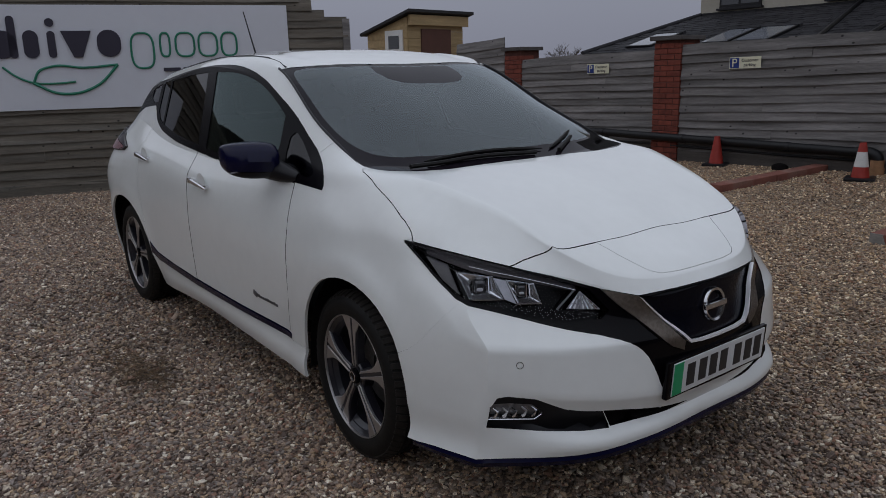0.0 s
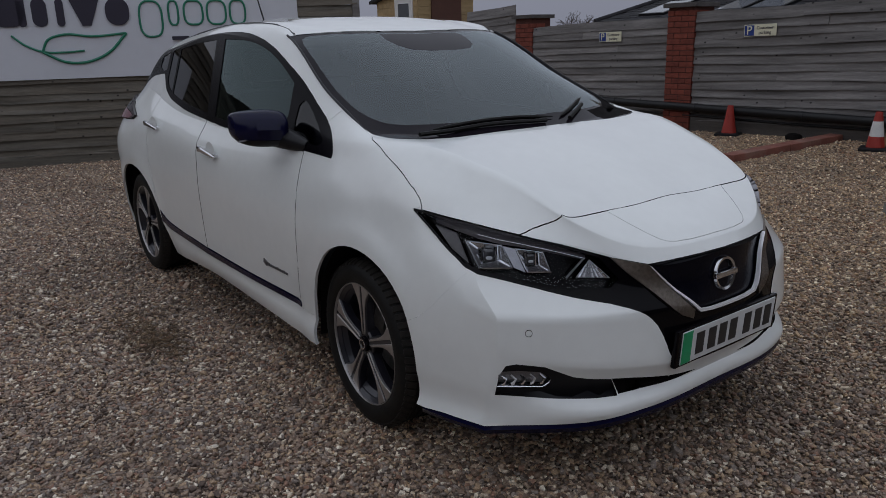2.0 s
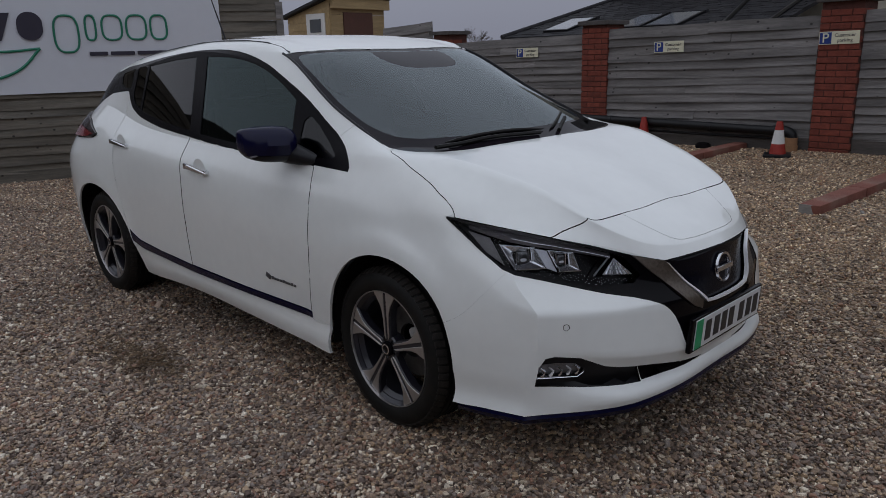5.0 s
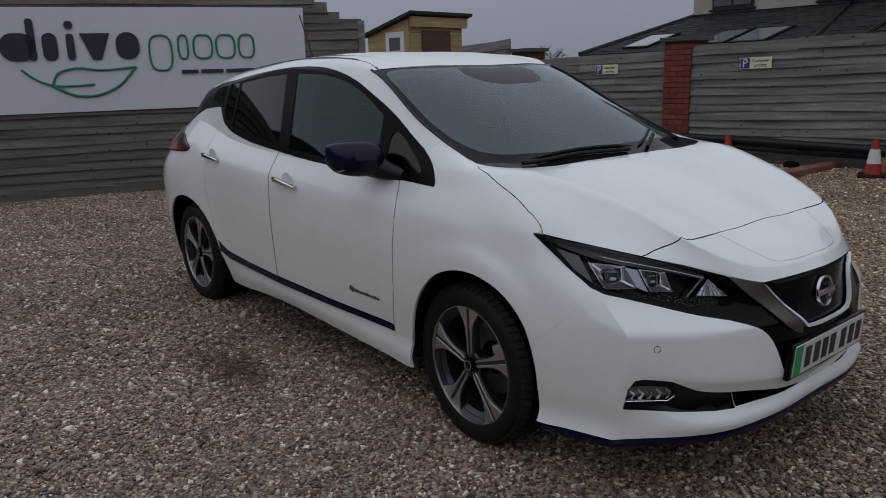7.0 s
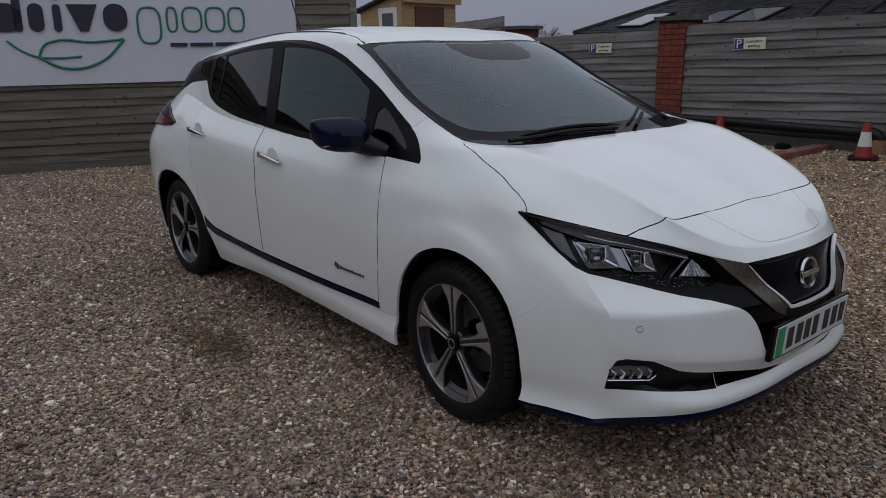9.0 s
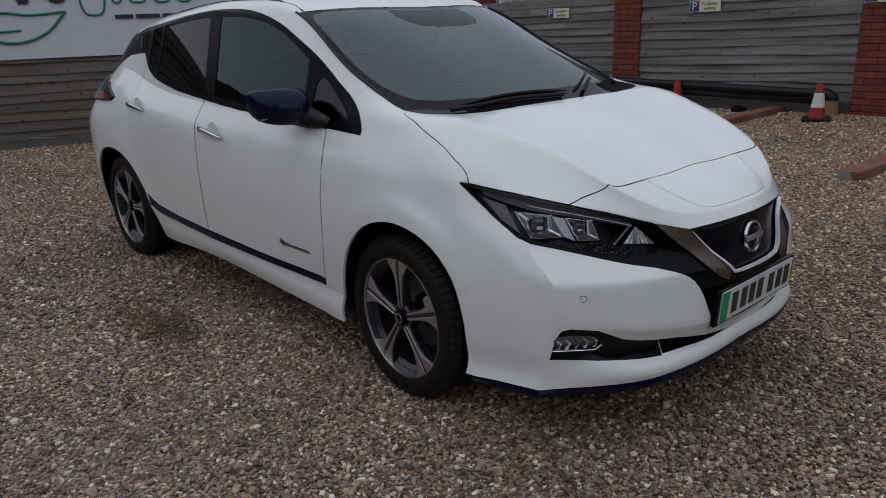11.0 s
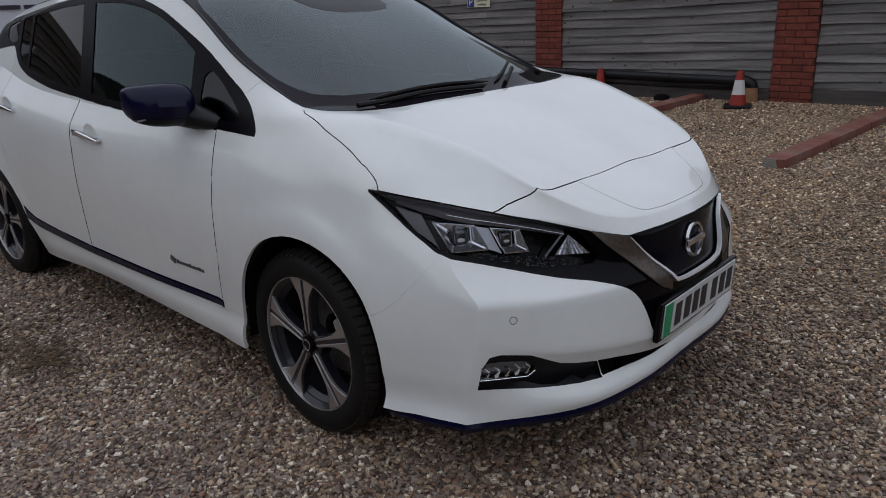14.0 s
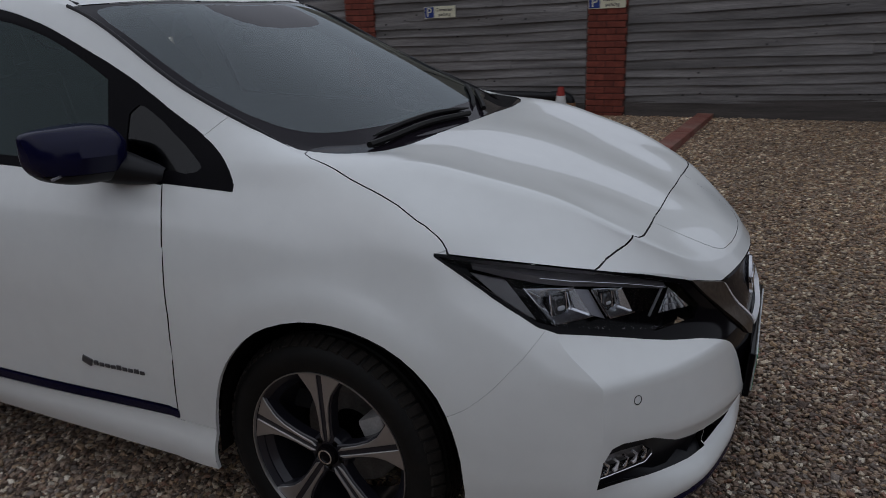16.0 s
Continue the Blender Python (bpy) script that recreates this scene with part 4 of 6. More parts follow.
panel("body_shell", PAINT, both=True)
panel("roof", PAINT, both=True, gap=0.003, dark_joint=True)
panel("front_wing", PAINT, gap=0.0002)
panel("front_door", PAINT, gap=0.0042, dark_joint=True)
panel("rear_door", PAINT, gap=0.0026, dark_joint=True)
panel("sill_skirt", PAINT)
panel("sill_trim", NAVY, "dark navy strip along the sill", push=0.004)
panel("bumper", PAINT, both=True, gap=0.0003, depth=0.045, dark_joint=True)
panel("bonnet", PAINT, both=True, gap=0.0031, dark_joint=True)
panel("nose_panel", PAINT, both=True, gap=0.0014, dark_joint=True)
panel("charge_lid", PAINT, "charging port lid", both=True, gap=0.0003, push=0.0002)
panel("window_surround", PIANO_BLACK, "black window frames", gap=0.0005, push=0.001)
panel("front_window", SIDE_GLASS, "front side window glass", gap=0, depth=0, push=-0.002)
panel("rear_window", PRIVACY, "dark rear side window glass", gap=0, depth=0, push=-0.002)
panel("rear_vent_window", PRIVACY, "dark rear side window glass", gap=0, depth=0, push=-0.002)
panel("rear_quarter_window", PRIVACY, "dark rear side window glass", gap=0, depth=0, push=-0.002)
panel("front_quarter_window", PRIVACY, "small fixed pane by the mirror", gap=0, depth=0, push=-0.002)
panel("tail_lamp", SMOKED_RED, "smoked dark red tail lamp", push=0.016, depth=0.02)
panel("tail_lamp_red", RED_LENS, "red lamp inside the smoked lens", push=0.0162, depth=0.02)
panel("windscreen_frit", FRIT, "black printed windscreen border", both=True, gap=0, depth=0.004, push=-0.002)
panel("windscreen", WINDSCREEN, "laminated windscreen glass", both=True, gap=0, depth=0, push=-0.002)
scuttle_end = panel_mesh("cowl_corner", FRIT, gap=0, depth=0.004, push=-0.002)
new("scuttle_corner", scuttle_end).parent = car
far_scuttle = mirrored_mesh(scuttle_end)
# the far copy's darker reflection is put into a matt black material
far_scuttle.materials[0] = LINER
tagged(new("scuttle_corner", far_scuttle), "scuttle corner, matt black on the far side only").parent = car
panel("black_face", GLOSS_BLACK, "gloss black front face", both=True, gap=0.001, push=-0.002)
panel("grille", GRILLE, "dark closed grille panel", both=True, gap=0, depth=0.012, push=-0.014)
panel("fog_surround", SATIN_BLACK, "black fog lamp insert", depth=0.02, push=-0.016, gap=0)
panel("lower_opening", LINER, "black lower air slot", depth=0.03, push=-0.035, gap=0)


def windscreen_seals():
    """Black rubber down both sides of the windscreen."""
    line = spline(np.array(GUTTER), np.linspace(8.95, 7.0, 24), (9,))
    for sg in (-1, 1):
        part("windscreen_seal", tube([(x, sg * w, z) for x, w, z in line.tolist()], [0.0012, 0.002, 0.003, 0.004, 0.0048] + [0.0055] * 19, 8), SATIN_BLACK, car, "black rubber windscreen seal")


windscreen_seals()


def roof_ditch():
    """Thin black joint between the roof and the side frames."""
    line = [skin_point((x, y, 2.0), (0, 0, -1)) for x, y in ((-.915, -.575), (-1.1, -.570), (-1.3, -.564), (-1.5, -.560), (-1.75, -.557), (-2.0, -.554), (-2.2, -.552), (-2.5, -.53), (-2.75, -.51))]
    for sg in (1, -1):
        part("roof_joint", tube([(p.x, p.y * sg, p.z + 0.001) for p in line], 0.0045, 6), SATIN_BLACK, car, "black roof joint")


roof_ditch()


def fog_lamps():
    """Clear lens over a row of slanted chrome fins."""
    tub = panel_mesh("fog_lens", SMOKED_CHROME, gap=0.001, depth=0, push=-0.030)
    lens = panel_mesh("fog_lens", LENS, gap=0.0005, depth=0.006, push=-0.006)
    for flip in (False, True):
        lamp = tagged(new("fog_lamp", mirrored_mesh(lens) if flip else lens), "clear fog lamp with chrome fins")
        lamp.parent = car
        new("reflector", mirrored_mesh(tub) if flip else tub).parent = lamp
        sg = 1 if flip else -1
        def spot(k, z, back=0.0):
            return (0.695 + 0.0168 * k - back, sg * (0.748 - 0.0245 * k - back), z)
        for k in range(5):
            b = tube([spot(k - 0.30, 0.4185), spot(k + 0.22, 0.4035), spot(k + 0.16, 0.399)], [0.0030, 0.0038, 0.0030], 5)
            tube([spot(k + 0.20, 0.402), spot(k - 0.05, 0.390), spot(k - 0.28, 0.3875)], [0.0028, 0.0055, 0.0050], 5, b)
            part("fin", b, FIN if k % 2 else BEZEL, lamp)
        part("trim_line", tube([spot(k, z, -0.003) for k, z in ((-0.75, 0.3835), (1.5, 0.380), (4.0, 0.377), (4.75, 0.392))], 0.0016, 5), CHROME, lamp, "thin chrome line")


fog_lamps()


# inner shell: added black backing, standing for the shade seen in the gaps
def inner_shell():
    b = panels.copy()
    layer = b.faces.layers.int["panel"]
    open_ = {TAGS.index(n) for n in ("windscreen", "front_window", "rear_window", "rear_vent_window", "rear_quarter_window", "front_quarter_window", "arch_void", "headlight_lens", "fog_lens", "fog_surround", "lower_opening", "grille", "grille_arm", "grille_edge", "black_face")}
    bmesh.ops.delete(b, geom=[f for f in b.faces if f[layer] in open_], context="FACES")
    for v in b.verts:
        v.co -= skin_normal(v.co) * 0.013
    me = bpy.data.meshes.new("tmp")
    b.to_mesh(me)
    bmesh.ops.scale(b, vec=(1, -1, 1), verts=b.verts[:])
    b.from_mesh(me)
    bpy.data.meshes.remove(me)
    part("inner_shell", b, CABIN, car, "black inner shell")
    front = bmesh.new()
    box(0.40, -0.45, 0.28, 0.70, 0.45, 0.72, 0.02, bm=front)
    part("front_core", front, LINER, car)
    part("underbody", box(-3.2, -0.55, 0.17, 0.55, 0.55, 0.30, 0.03), LINER, car, "black underbody")


inner_shell()


# ---- headlamps ----
def on_corner(s, z, inward=0.0):
    """A point on the front corner by its place across the corner and its height, and the normal there."""
    p = skin_point(Vector((1.3, -1.3, z)) - s * Vector((R2, R2, 0)) - Vector((0, 0, 0)), (-R2, R2, 0))
    n = skin_normal(p)
    return p - n * inward, n


def corner_frame(s, z, inward):
    """Axes on the corner: x outboard along the lamp, y up, z out of the lamp."""
    p, n = on_corner(s, z, inward)
    out = (n * 0.35 + Vector((R2, -R2, 0)) * 0.65 + Vector((0.25, 0, 0))).normalized()
    right = Vector((0, 0, 1)).cross(out).normalized()
    up = out.cross(right)
    m = Matrix((right, up, out)).transposed().to_4x4()
    m.translation = p
    return m


def headlamp_parts():
    made = [("housing", panel_mesh("headlight_lens", GLOSS_BLACK, gap=0.0, depth=0, push=-0.055), "black lamp housing")]
    def add(name, b, material, label=""):
        me = bpy.data.meshes.new(name)
        bmesh.ops.recalc_face_normals(b, faces=b.faces[:])
        b.to_mesh(me)
        b.free()
        me.materials.append(material)
        me.polygons.foreach_set("use_smooth", [True] * len(me.polygons))
        me.set_sharp_from_angle(angle=radians(30))
        made.append((name, me, label))
    def at(s, z, inward):
        return on_corner(s, z, inward)[0]
    units = (((.170, .811), (.052, .802), (.014, .734), (.121, .735)), ((.131, .792), (.066, .800), (.062, .760), (.118, .753)), (.095, .777), .021), (((.008, .792), (-.078, .779), (-.103, .720), (-.030, .721)), ((-.016, .776), (-.062, .776), (-.066, .741), (-.027, .739)), (-.039, .759), .016)
    for outer, inner, mid, radius in units:
        # chrome bezel: slanted faces that dip to the projector
        b = bmesh.new()
        rings = [[b.verts.new(at(s, z, k)) for s, z in pts] for pts, k in ((outer, 0.020), (outer, 0.012), (inner, 0.026), (inner, 0.050))]
        for r0, r1 in zip(rings, rings[1:]):
            for k in range(4):
                b.faces.new((r0[k], r0[(k + 1) % 4], r1[(k + 1) % 4], r1[k]))
        bmesh.ops.bevel(b, geom=[e for e in b.edges if len(e.link_faces) == 2], offset=0.0035, segments=3, affect="EDGES")
        add("bezel", b, BEZEL, "chrome bezel")
        edge = smooth_line([tuple(at(s, z, 0.010)) for s, z in (outer[0], outer[3])], 3) + smooth_line([tuple(at(s, z, 0.010)) for s, z in (outer[3], outer[2])], 3)[1:]
        add("bezel_edge", tube(edge, 0.0017, 6), CHROME, "bright bezel edge")
        add("bezel_bar", tube([tuple(at(s, z, 0.014)) for s, z in (outer[1], inner[1], inner[2])], 0.0022, 6), BEZEL)
        b = bmesh.new()
        b.faces.new([b.verts.new(at(s, z, 0.048)) for s, z in inner])
        add("bezel_back", b, GLOSS_BLACK)
        m = corner_frame(*mid, 0.030)
        b = blob(0, 0, -0.2, 0.92, 1.18, 0.9, 4.5, 24, 16)      # upright glass block in a chrome cradle
        bmesh.ops.transform(b, matrix=m @ Matrix.Scale(radius, 4), verts=b.verts[:])
        add("projector", b, PROJECTOR, "glass projector")
        for side in (-1, 1):
            b = tube([m @ Vector((side * radius * 1.02, radius * k, radius * 0.25)) for k in (-1.25, 0.0, 1.2)], 0.0022, 6)
            add("cradle", b, CHROME, "chrome cradle")
        b = blob(0, -0.35, 0.55, 0.55, 0.30, 0.25, 3, 12, 8)
        bmesh.ops.transform(b, matrix=m @ Matrix.Scale(radius, 4), verts=b.verts[:])
        add("inner_lens", b, LENS_SOLID, "pale inner lens")
    b = bmesh.new()
    b.faces.new([b.verts.new(at(s, z, k)) for s, z, k in ((.050, .800, .022), (.010, .790, .022), (-.026, .722, .024), (.012, .736, .022))])
    add("bridge", b, SHADED_CHROME, "satin bridge between the projectors")
    # inner turn lamp, finned
    b = bmesh.new()
    b.faces.new([b.verts.new(at(s, z, 0.012)) for s, z in ((-.219, .753), (-.284, .695), (-.178, .702))])
    add("turn_reflector", b, SHADED_CHROME, "faceted turn lamp")
    for k in range(7):
        t = (k + 0.5) / 7
        low, tip = (-.181 - .098 * t, .7035 - .007 * t), (-.219, .753)
        for a, c in ((0.0, 0.24), (0.29, 0.50), (0.55, 0.72)):      # rows of small bright teeth
            ends = [tuple(at(low[0] + (tip[0] - low[0]) * q, low[1] + (tip[1] - low[1]) * q, 0.010)) for q in (a, c)]
            add("turn_fin", tube(ends, [0.0042 * (1 - a), 0.0030 * (1 - a)], 5), FIN if (k + int(a * 10)) % 2 else BEZEL)
    add("blade", tube([tuple(at(s, z, 0.016)) for s, z in ((-.203, .757), (-.150, .702))], 0.0035, 6), SMOKED_LIGHT)
    # smoked running-light band along the top edge and grey side marker
    b = bmesh.new()
    line = ((.272, .861, .006), (.200, .846, .011), (.129, .831, .013), (.060, .819, .013), (-.004, .808, .013), (-.070, .794, .012), (-.133, .779, .011), (-.205, .760, .008))
    rows = [[b.verts.new(at(s, z + h, 0.012)), b.verts.new(at(s, z, 0.008)), b.verts.new(at(s, z - h, 0.016))] for s, z, h in line]
    for r0, r1 in zip(rows, rows[1:]):
        for k in (0, 1):
            b.faces.new((r0[k], r1[k], r1[k + 1], r0[k + 1]))
    add("running_light", b, SMOKED, "smoked running light band")
    add("light_line", tube([tuple(at(s, z - 0.004, 0.008)) for s, z, h in line[2:]], 0.0013, 6), DULL_CHROME)
    corners = [on_corner(s, z, 0.018)[0] for s, z in ((.276, .847), (.202, .829), (.158, .750), (.218, .787))]
    b = bmesh.new()
    b.faces.new([b.verts.new(c) for c in corners])
    r = bmesh.ops.extrude_face_region(b, geom=b.faces[:])
    bmesh.ops.translate(b, vec=(-0.006, 0.006, 0), verts=[v for v in r["geom"] if isinstance(v, bmesh.types.BMVert)])
    add("side_marker", b, MARKER, "grey side marker")
    return made


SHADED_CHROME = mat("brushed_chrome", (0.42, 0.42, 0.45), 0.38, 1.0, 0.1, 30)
SMOKED_LIGHT = mat("smoked_light", (0.22, 0.21, 0.23), 0.25, 0, 0.1, 40, coat=0.3)
PROJECTOR = mat("projector_glass", (0.035, 0.036, 0.04), 0.05, 0, 0.3, 60, spec=0.9, coat=0.5)
SMOKED = mat("smoked_lens", (0.12, 0.113, 0.125), 0.2, 0, 0.1, 40, coat=0.3)
MARKER = mat("grey_marker", (0.14, 0.133, 0.135), 0.3, 0, 0.1, 60, bump=0.2, bscale=900)
lamp_lens = panel_mesh("headlight_lens", LENS, gap=0.0005, depth=0, push=-0.001)
lamp_bits = headlamp_parts()


def bulge_lens(me):
    """The upper edge of the lens stands proud of the bonnet; a smoked rim closes the step."""
    flat, out = [v.co.copy() for v in me.vertices], []
    for p in flat:
        s = -(p.x + p.y) * R2
        k = min(max((p.z - 0.715 - 0.2 * s) / 0.09, 0), 1) * min(max((0.335 - s) / 0.09, 0), 1) * min(max((s + 0.26) / 0.25, 0), 1)
        out.append(p + skin_normal(p) * 0.026 * k)
    count = collections.Counter(tuple(sorted(k)) for f in me.polygons for k in f.edge_keys)
    rim = bmesh.new()
    for (i, j), n in count.items():
        if n == 1 and (out[i] - flat[i]).length + (out[j] - flat[j]).length > 0.003:
            rim.faces.new([rim.verts.new(q) for q in (out[i], out[j], flat[j] - skin_normal(flat[j]) * 0.006, flat[i] - skin_normal(flat[i]) * 0.006)])
    bmesh.ops.remove_doubles(rim, verts=rim.verts[:], dist=1e-5)
    for v, q in zip(me.vertices, out):
        v.co = q
    edge = bpy.data.meshes.new("lens_rim")
    rim.to_mesh(edge)
    rim.free()
    edge.materials.append(SMOKED_LIGHT)
    return edge


lamp_bits.append(("lens_rim", bulge_lens(lamp_lens), "smoked rim of the lens"))
for flip in (False, True):
    lamp = tagged(new("headlamp", mirrored_mesh(lamp_lens) if flip else lamp_lens), "clear headlamp with two projectors in a black housing")
    lamp.parent = car
    for bit_name, bit, bit_label in lamp_bits:
        tagged(new(bit_name, mirrored_mesh(bit) if flip else bit), bit_label).parent = lamp


# ---- nose trim, plate, badge ----
def nose_trim():
    panel("grille_arm", DARK_CHROME, "smoked chrome arm of the grille", gap=0.0005, depth=0.016, push=0.007)
    panel("grille_edge", FIN, "bright chrome edge of the grille", both=True, gap=0.0, depth=0.014, push=0.008)
    m = pose(.945, 0, .650, 0, 84, 0)
    badge = part("emblem_ring", lathe([(0.045, -0.006), (0.047, 0.004), (0.055, 0.006), (0.058, -0.002), (0.055, -0.008)], n=40, closed=True), DULL_CHROME, car, "chrome ring emblem", at=m)
    part("emblem_bar", box(-0.010, -0.060, 0.0, 0.010, 0.060, 0.010, 0.003), DULL_CHROME, badge, "plain chrome bar")


nose_trim()


def number_plate():
    m = pose(.982, 0, .461, 0, 4, 0)
    p = part("number_plate", box(-0.004, -0.262, -0.056, 0.0, 0.262, 0.056, 0.002), PLATE_WHITE, car, "white number plate with a green band", False, m)
    part("plate_holder", box(-0.022, -0.282, -0.066, -0.0045, 0.282, 0.062, 0.005), GLOSS_BLACK, p, "black plate holder", False)
    part("green_band", box(-0.001, -0.260, -0.054, 0.0012, -0.212, 0.054, 0.0005), PLATE_GREEN, p, "green band", False)
    for k, y in enumerate((-.168, -.103, -.044, .015, .098, .162, .220)):
        part("character_bar", box(0.0, y - .021, -0.038, 0.0014, y + .021, 0.038, 0.0005), PLATE_BLACK, p, "plain black bar", False)


number_plate()


def door_details():
    for sg in (1, -1):
        for x0, x1, w, z0, z1 in ((-1.455, -1.240, .862, .923, .901), (-2.420, -2.210, .842, .983, .964)):
            b = bmesh.new()
            g = bmesh.ops.create_cube(b, size=1.0)
            bmesh.ops.transform(b, matrix=Matrix.Diagonal((x1 - x0, 0.016, 0.024, 1)), verts=g["verts"])
            for v in b.verts:                # a spear: deep at the lock, slim at the front
                if v.co.x > 0:
                    v.co.z, v.co.y = v.co.z * 0.62 - 0.001, v.co.y * 0.7
                else:
                    v.co.z *= 1.25
            bmesh.ops.bevel(b, geom=b.edges[:], offset=0.0065, segments=3, affect="EDGES")
            h = part("door_handle", b, CHROME, car, "chrome door handle", at=pose((x0 + x1) / 2, -sg * (w + .024), (z0 + z1) / 2, 0, math.degrees(math.atan2(z0 - z1, x1 - x0)), 0))
            cup = lathe([(0.0, 0.0), (0.7, 0.001), (0.92, 0.0035), (1.0, 0.0055)], "y", 28)
            bmesh.ops.transform(cup, matrix=Matrix.Diagonal((0.060, -sg, 0.050, 1)), verts=cup.verts[:])
            part("handle_cup", cup, PAINT, h, at=pose(0.01, sg * 0.0225, 0.004))
            part("lock_end", box(-(x1 - x0) / 2 - .004, -.009, -.014, -(x1 - x0) / 2 + .018, .009, .014, 0.004), DULL_CHROME, h, "lock end")
            for e in (-0.085, 0.080):
                part("mount", box(e - .012, sg * 0.003, -.009, e + .012, sg * 0.026, .009, 0.002), CHROME, h)
        bars = thing_part("door_badge", car)
        part("badge_star", box(-.018, -.0025, -.010, .018, .0025, .012, 0.001), BADGE, bars, "", at=pose(-.775, -sg * .8715, .478, 0, 20))
        for k in range(9):
            part("badge_bar", box(-.008, -.002, -.0055, .008, .002, .0055 + .003 * (k in (0, 4, 7)), 0.001), BADGE, bars, "", at=pose(-.742 + .021 * k, -sg * (.8705 - .0008 * k), .474 - .0006 * k))
        ring = lathe([(0.0098, 0), (0.0112, 0), (0.0112, 0.0012), (0.0098, 0.0012)], "z", 24, closed=True)
        p = Vector((.757, -.703, .560))
        n = skin_normal(p)
        m = n.to_track_quat("Z", "Y").to_matrix().to_4x4()
        m.translation = skin_point(p + n * 0.2, -n)
        bmesh.ops.transform(ring, matrix=m, verts=ring.verts[:])
        if sg < 0:
            bmesh.ops.scale(ring, vec=(1, -1, 1), verts=ring.verts[:])
        part("parking_sensor", ring, SATIN_BLACK, car, "round parking sensor")


def thing_part(name, parent):
    ob = new(name)
    ob.empty_display_size = 0.05
    ob.parent = parent
    return ob


door_details()


def door_mirror(sg):
    top = thing_part("door_mirror", car)
    tagged(top, "door mirror with a navy cap on a black foot")
    def shaped(lo, hi, grow):
        """The head as sections from the outer end to the foot: flat top, front face that leans back above its middle, underside rising outwards."""
        keys = np.array([  # place along the head, top, bottom, front, back
            (-.110, .032, -.008, -.044, -.062), (-.107, .047, -.022, -.020, -.068), (-.097, .057, -.040, .012, -.072), (-.074, .063, -.062, .038, -.074), (-.036, .066, -.076, .062, -.075),
            (.010, .068, -.083, .078, -.075), (.070, .066, -.086, .086, -.074), (.104, .060, -.087, .086, -.070), (.122, .050, -.086, .078, -.062), (.130, .030, -.080, .060, -.048)])
        b, rings = bmesh.new(), []
        for y, zt, zb, xf, xb in spline(keys, np.linspace(0, 9, 37)).tolist():
            zm, rz, xm, rx = (zt + zb) / 2, (zt - zb) / 2 + grow, (xf + xb) / 2, (xf - xb) / 2 + grow
            ring = []
            for k in range(32):
                c, q = math.cos(math.pi * k / 16), math.sin(math.pi * k / 16)
                x, z = xm + rx * math.copysign(abs(c) ** 0.42, c), zm + rz * math.copysign(abs(q) ** 0.42, q)
                lean = (x - xb) / (xf - xb)
                x -= lean * (0.75 * max(0.0, z - 0.016) + 0.45 * max(0.0, -0.010 - z))
                ring.append(b.verts.new((x * 0.94, y * 0.90, z)))
            rings.append(ring)
        for r0, r1 in zip(rings, rings[1:]):
            for k in range(32):
                b.faces.new((r0[k], r0[(k + 1) % 32], r1[(k + 1) % 32], r1[k]))
        b.faces.new(rings[0])
        b.faces.new(rings[-1])
        for z, keep_up in ((lo, True), (hi, False)):
            if z is not None:
                bmesh.ops.bisect_plane(b, geom=b.verts[:] + b.edges[:] + b.faces[:], plane_co=(0, 0, z), plane_no=(0.0, 0.05, 1), clear_inner=keep_up, clear_outer=not keep_up)
        return b
    at = pose(-.640, -.912, 1.092, 0, 0, -6)
    cap = shaped(-0.050, None, 0.0)
    low = shaped(None, -0.052, -0.002)
    foot = bmesh.new()
    tube(smooth_line([(-.665, -.835, 1.056), (-.60, -.806, 1.040), (-.545, -.785, 1.026), (-.485, -.762, 1.012)], 4), [.050, .050, .049, .048, .046, .044, .042, .039, .036, .033, .030, .027, .024], 14, foot)
    glass_face = blob(-.711, -.908, 1.090, .004, .080, .048, 3.0)
    strip = box(-.004, -.030, -.003, .004, .030, .003, 0.001)
    bmesh.ops.transform(strip, matrix=at @ pose(0.032, -0.067, -0.047, 0, 0, 35), verts=strip.verts[:])
    for b in (cap, low):
        bmesh.ops.transform(b, matrix=at, verts=b.verts[:])
    for name, b, m, lb in (("mirror_cap", cap, NAVY, "glossy navy cap"), ("mirror_base", low, SATIN_BLACK, ""), ("mirror_foot", foot, SATIN_BLACK, ""), 
                           ("mirror_glass", glass_face, CHROME, "mirror glass"), ("turn_strip", strip, SMOKED_LIGHT, "clear turn strip")):
        if sg < 0:
            bmesh.ops.scale(b, vec=(1, -1, 1), verts=b.verts[:])
        part(name, b, m, top, lb)


door_mirror(1)
door_mirror(-1)


def chin():
    """Navy splitter below the front bumper, and mud flaps."""
    line = [(x, -w, z) for x, w, z in LOWER_EDGE[10:]]
    right = spline(np.array(line), np.linspace(0.5, 5, 31), (2,), True)
    full = np.r_[right, (right * (1, -1, 1))[-2::-1]]
    b = bmesh.new()
    rows = []
    for p in full:
        inn = np.array([p[0] - 0.05 if p[0] > 0.6 else p[0], p[1] * 0.93, 0])
        rows.append([b.verts.new(q) for q in ((p[0] - .004, p[1] * .994, p[2] + .006), (p[0] + .001, p[1] * 1.001, p[2] - .014), (p[0] - .006, p[1] * .992, p[2] - .032), (inn[0], inn[1], p[2] - .034), (inn[0], inn[1], p[2] + .006))])
    for r0, r1 in zip(rows, rows[1:]):
        for k in range(5):
            b.faces.new((r0[k], r0[(k + 1) % 5], r1[(k + 1) % 5], r1[k]))
    b.faces.new(rows[0])
    b.faces.new(rows[-1])
    part("chin_strip", b, NAVY, car, "navy strip under the bumper")


chin()
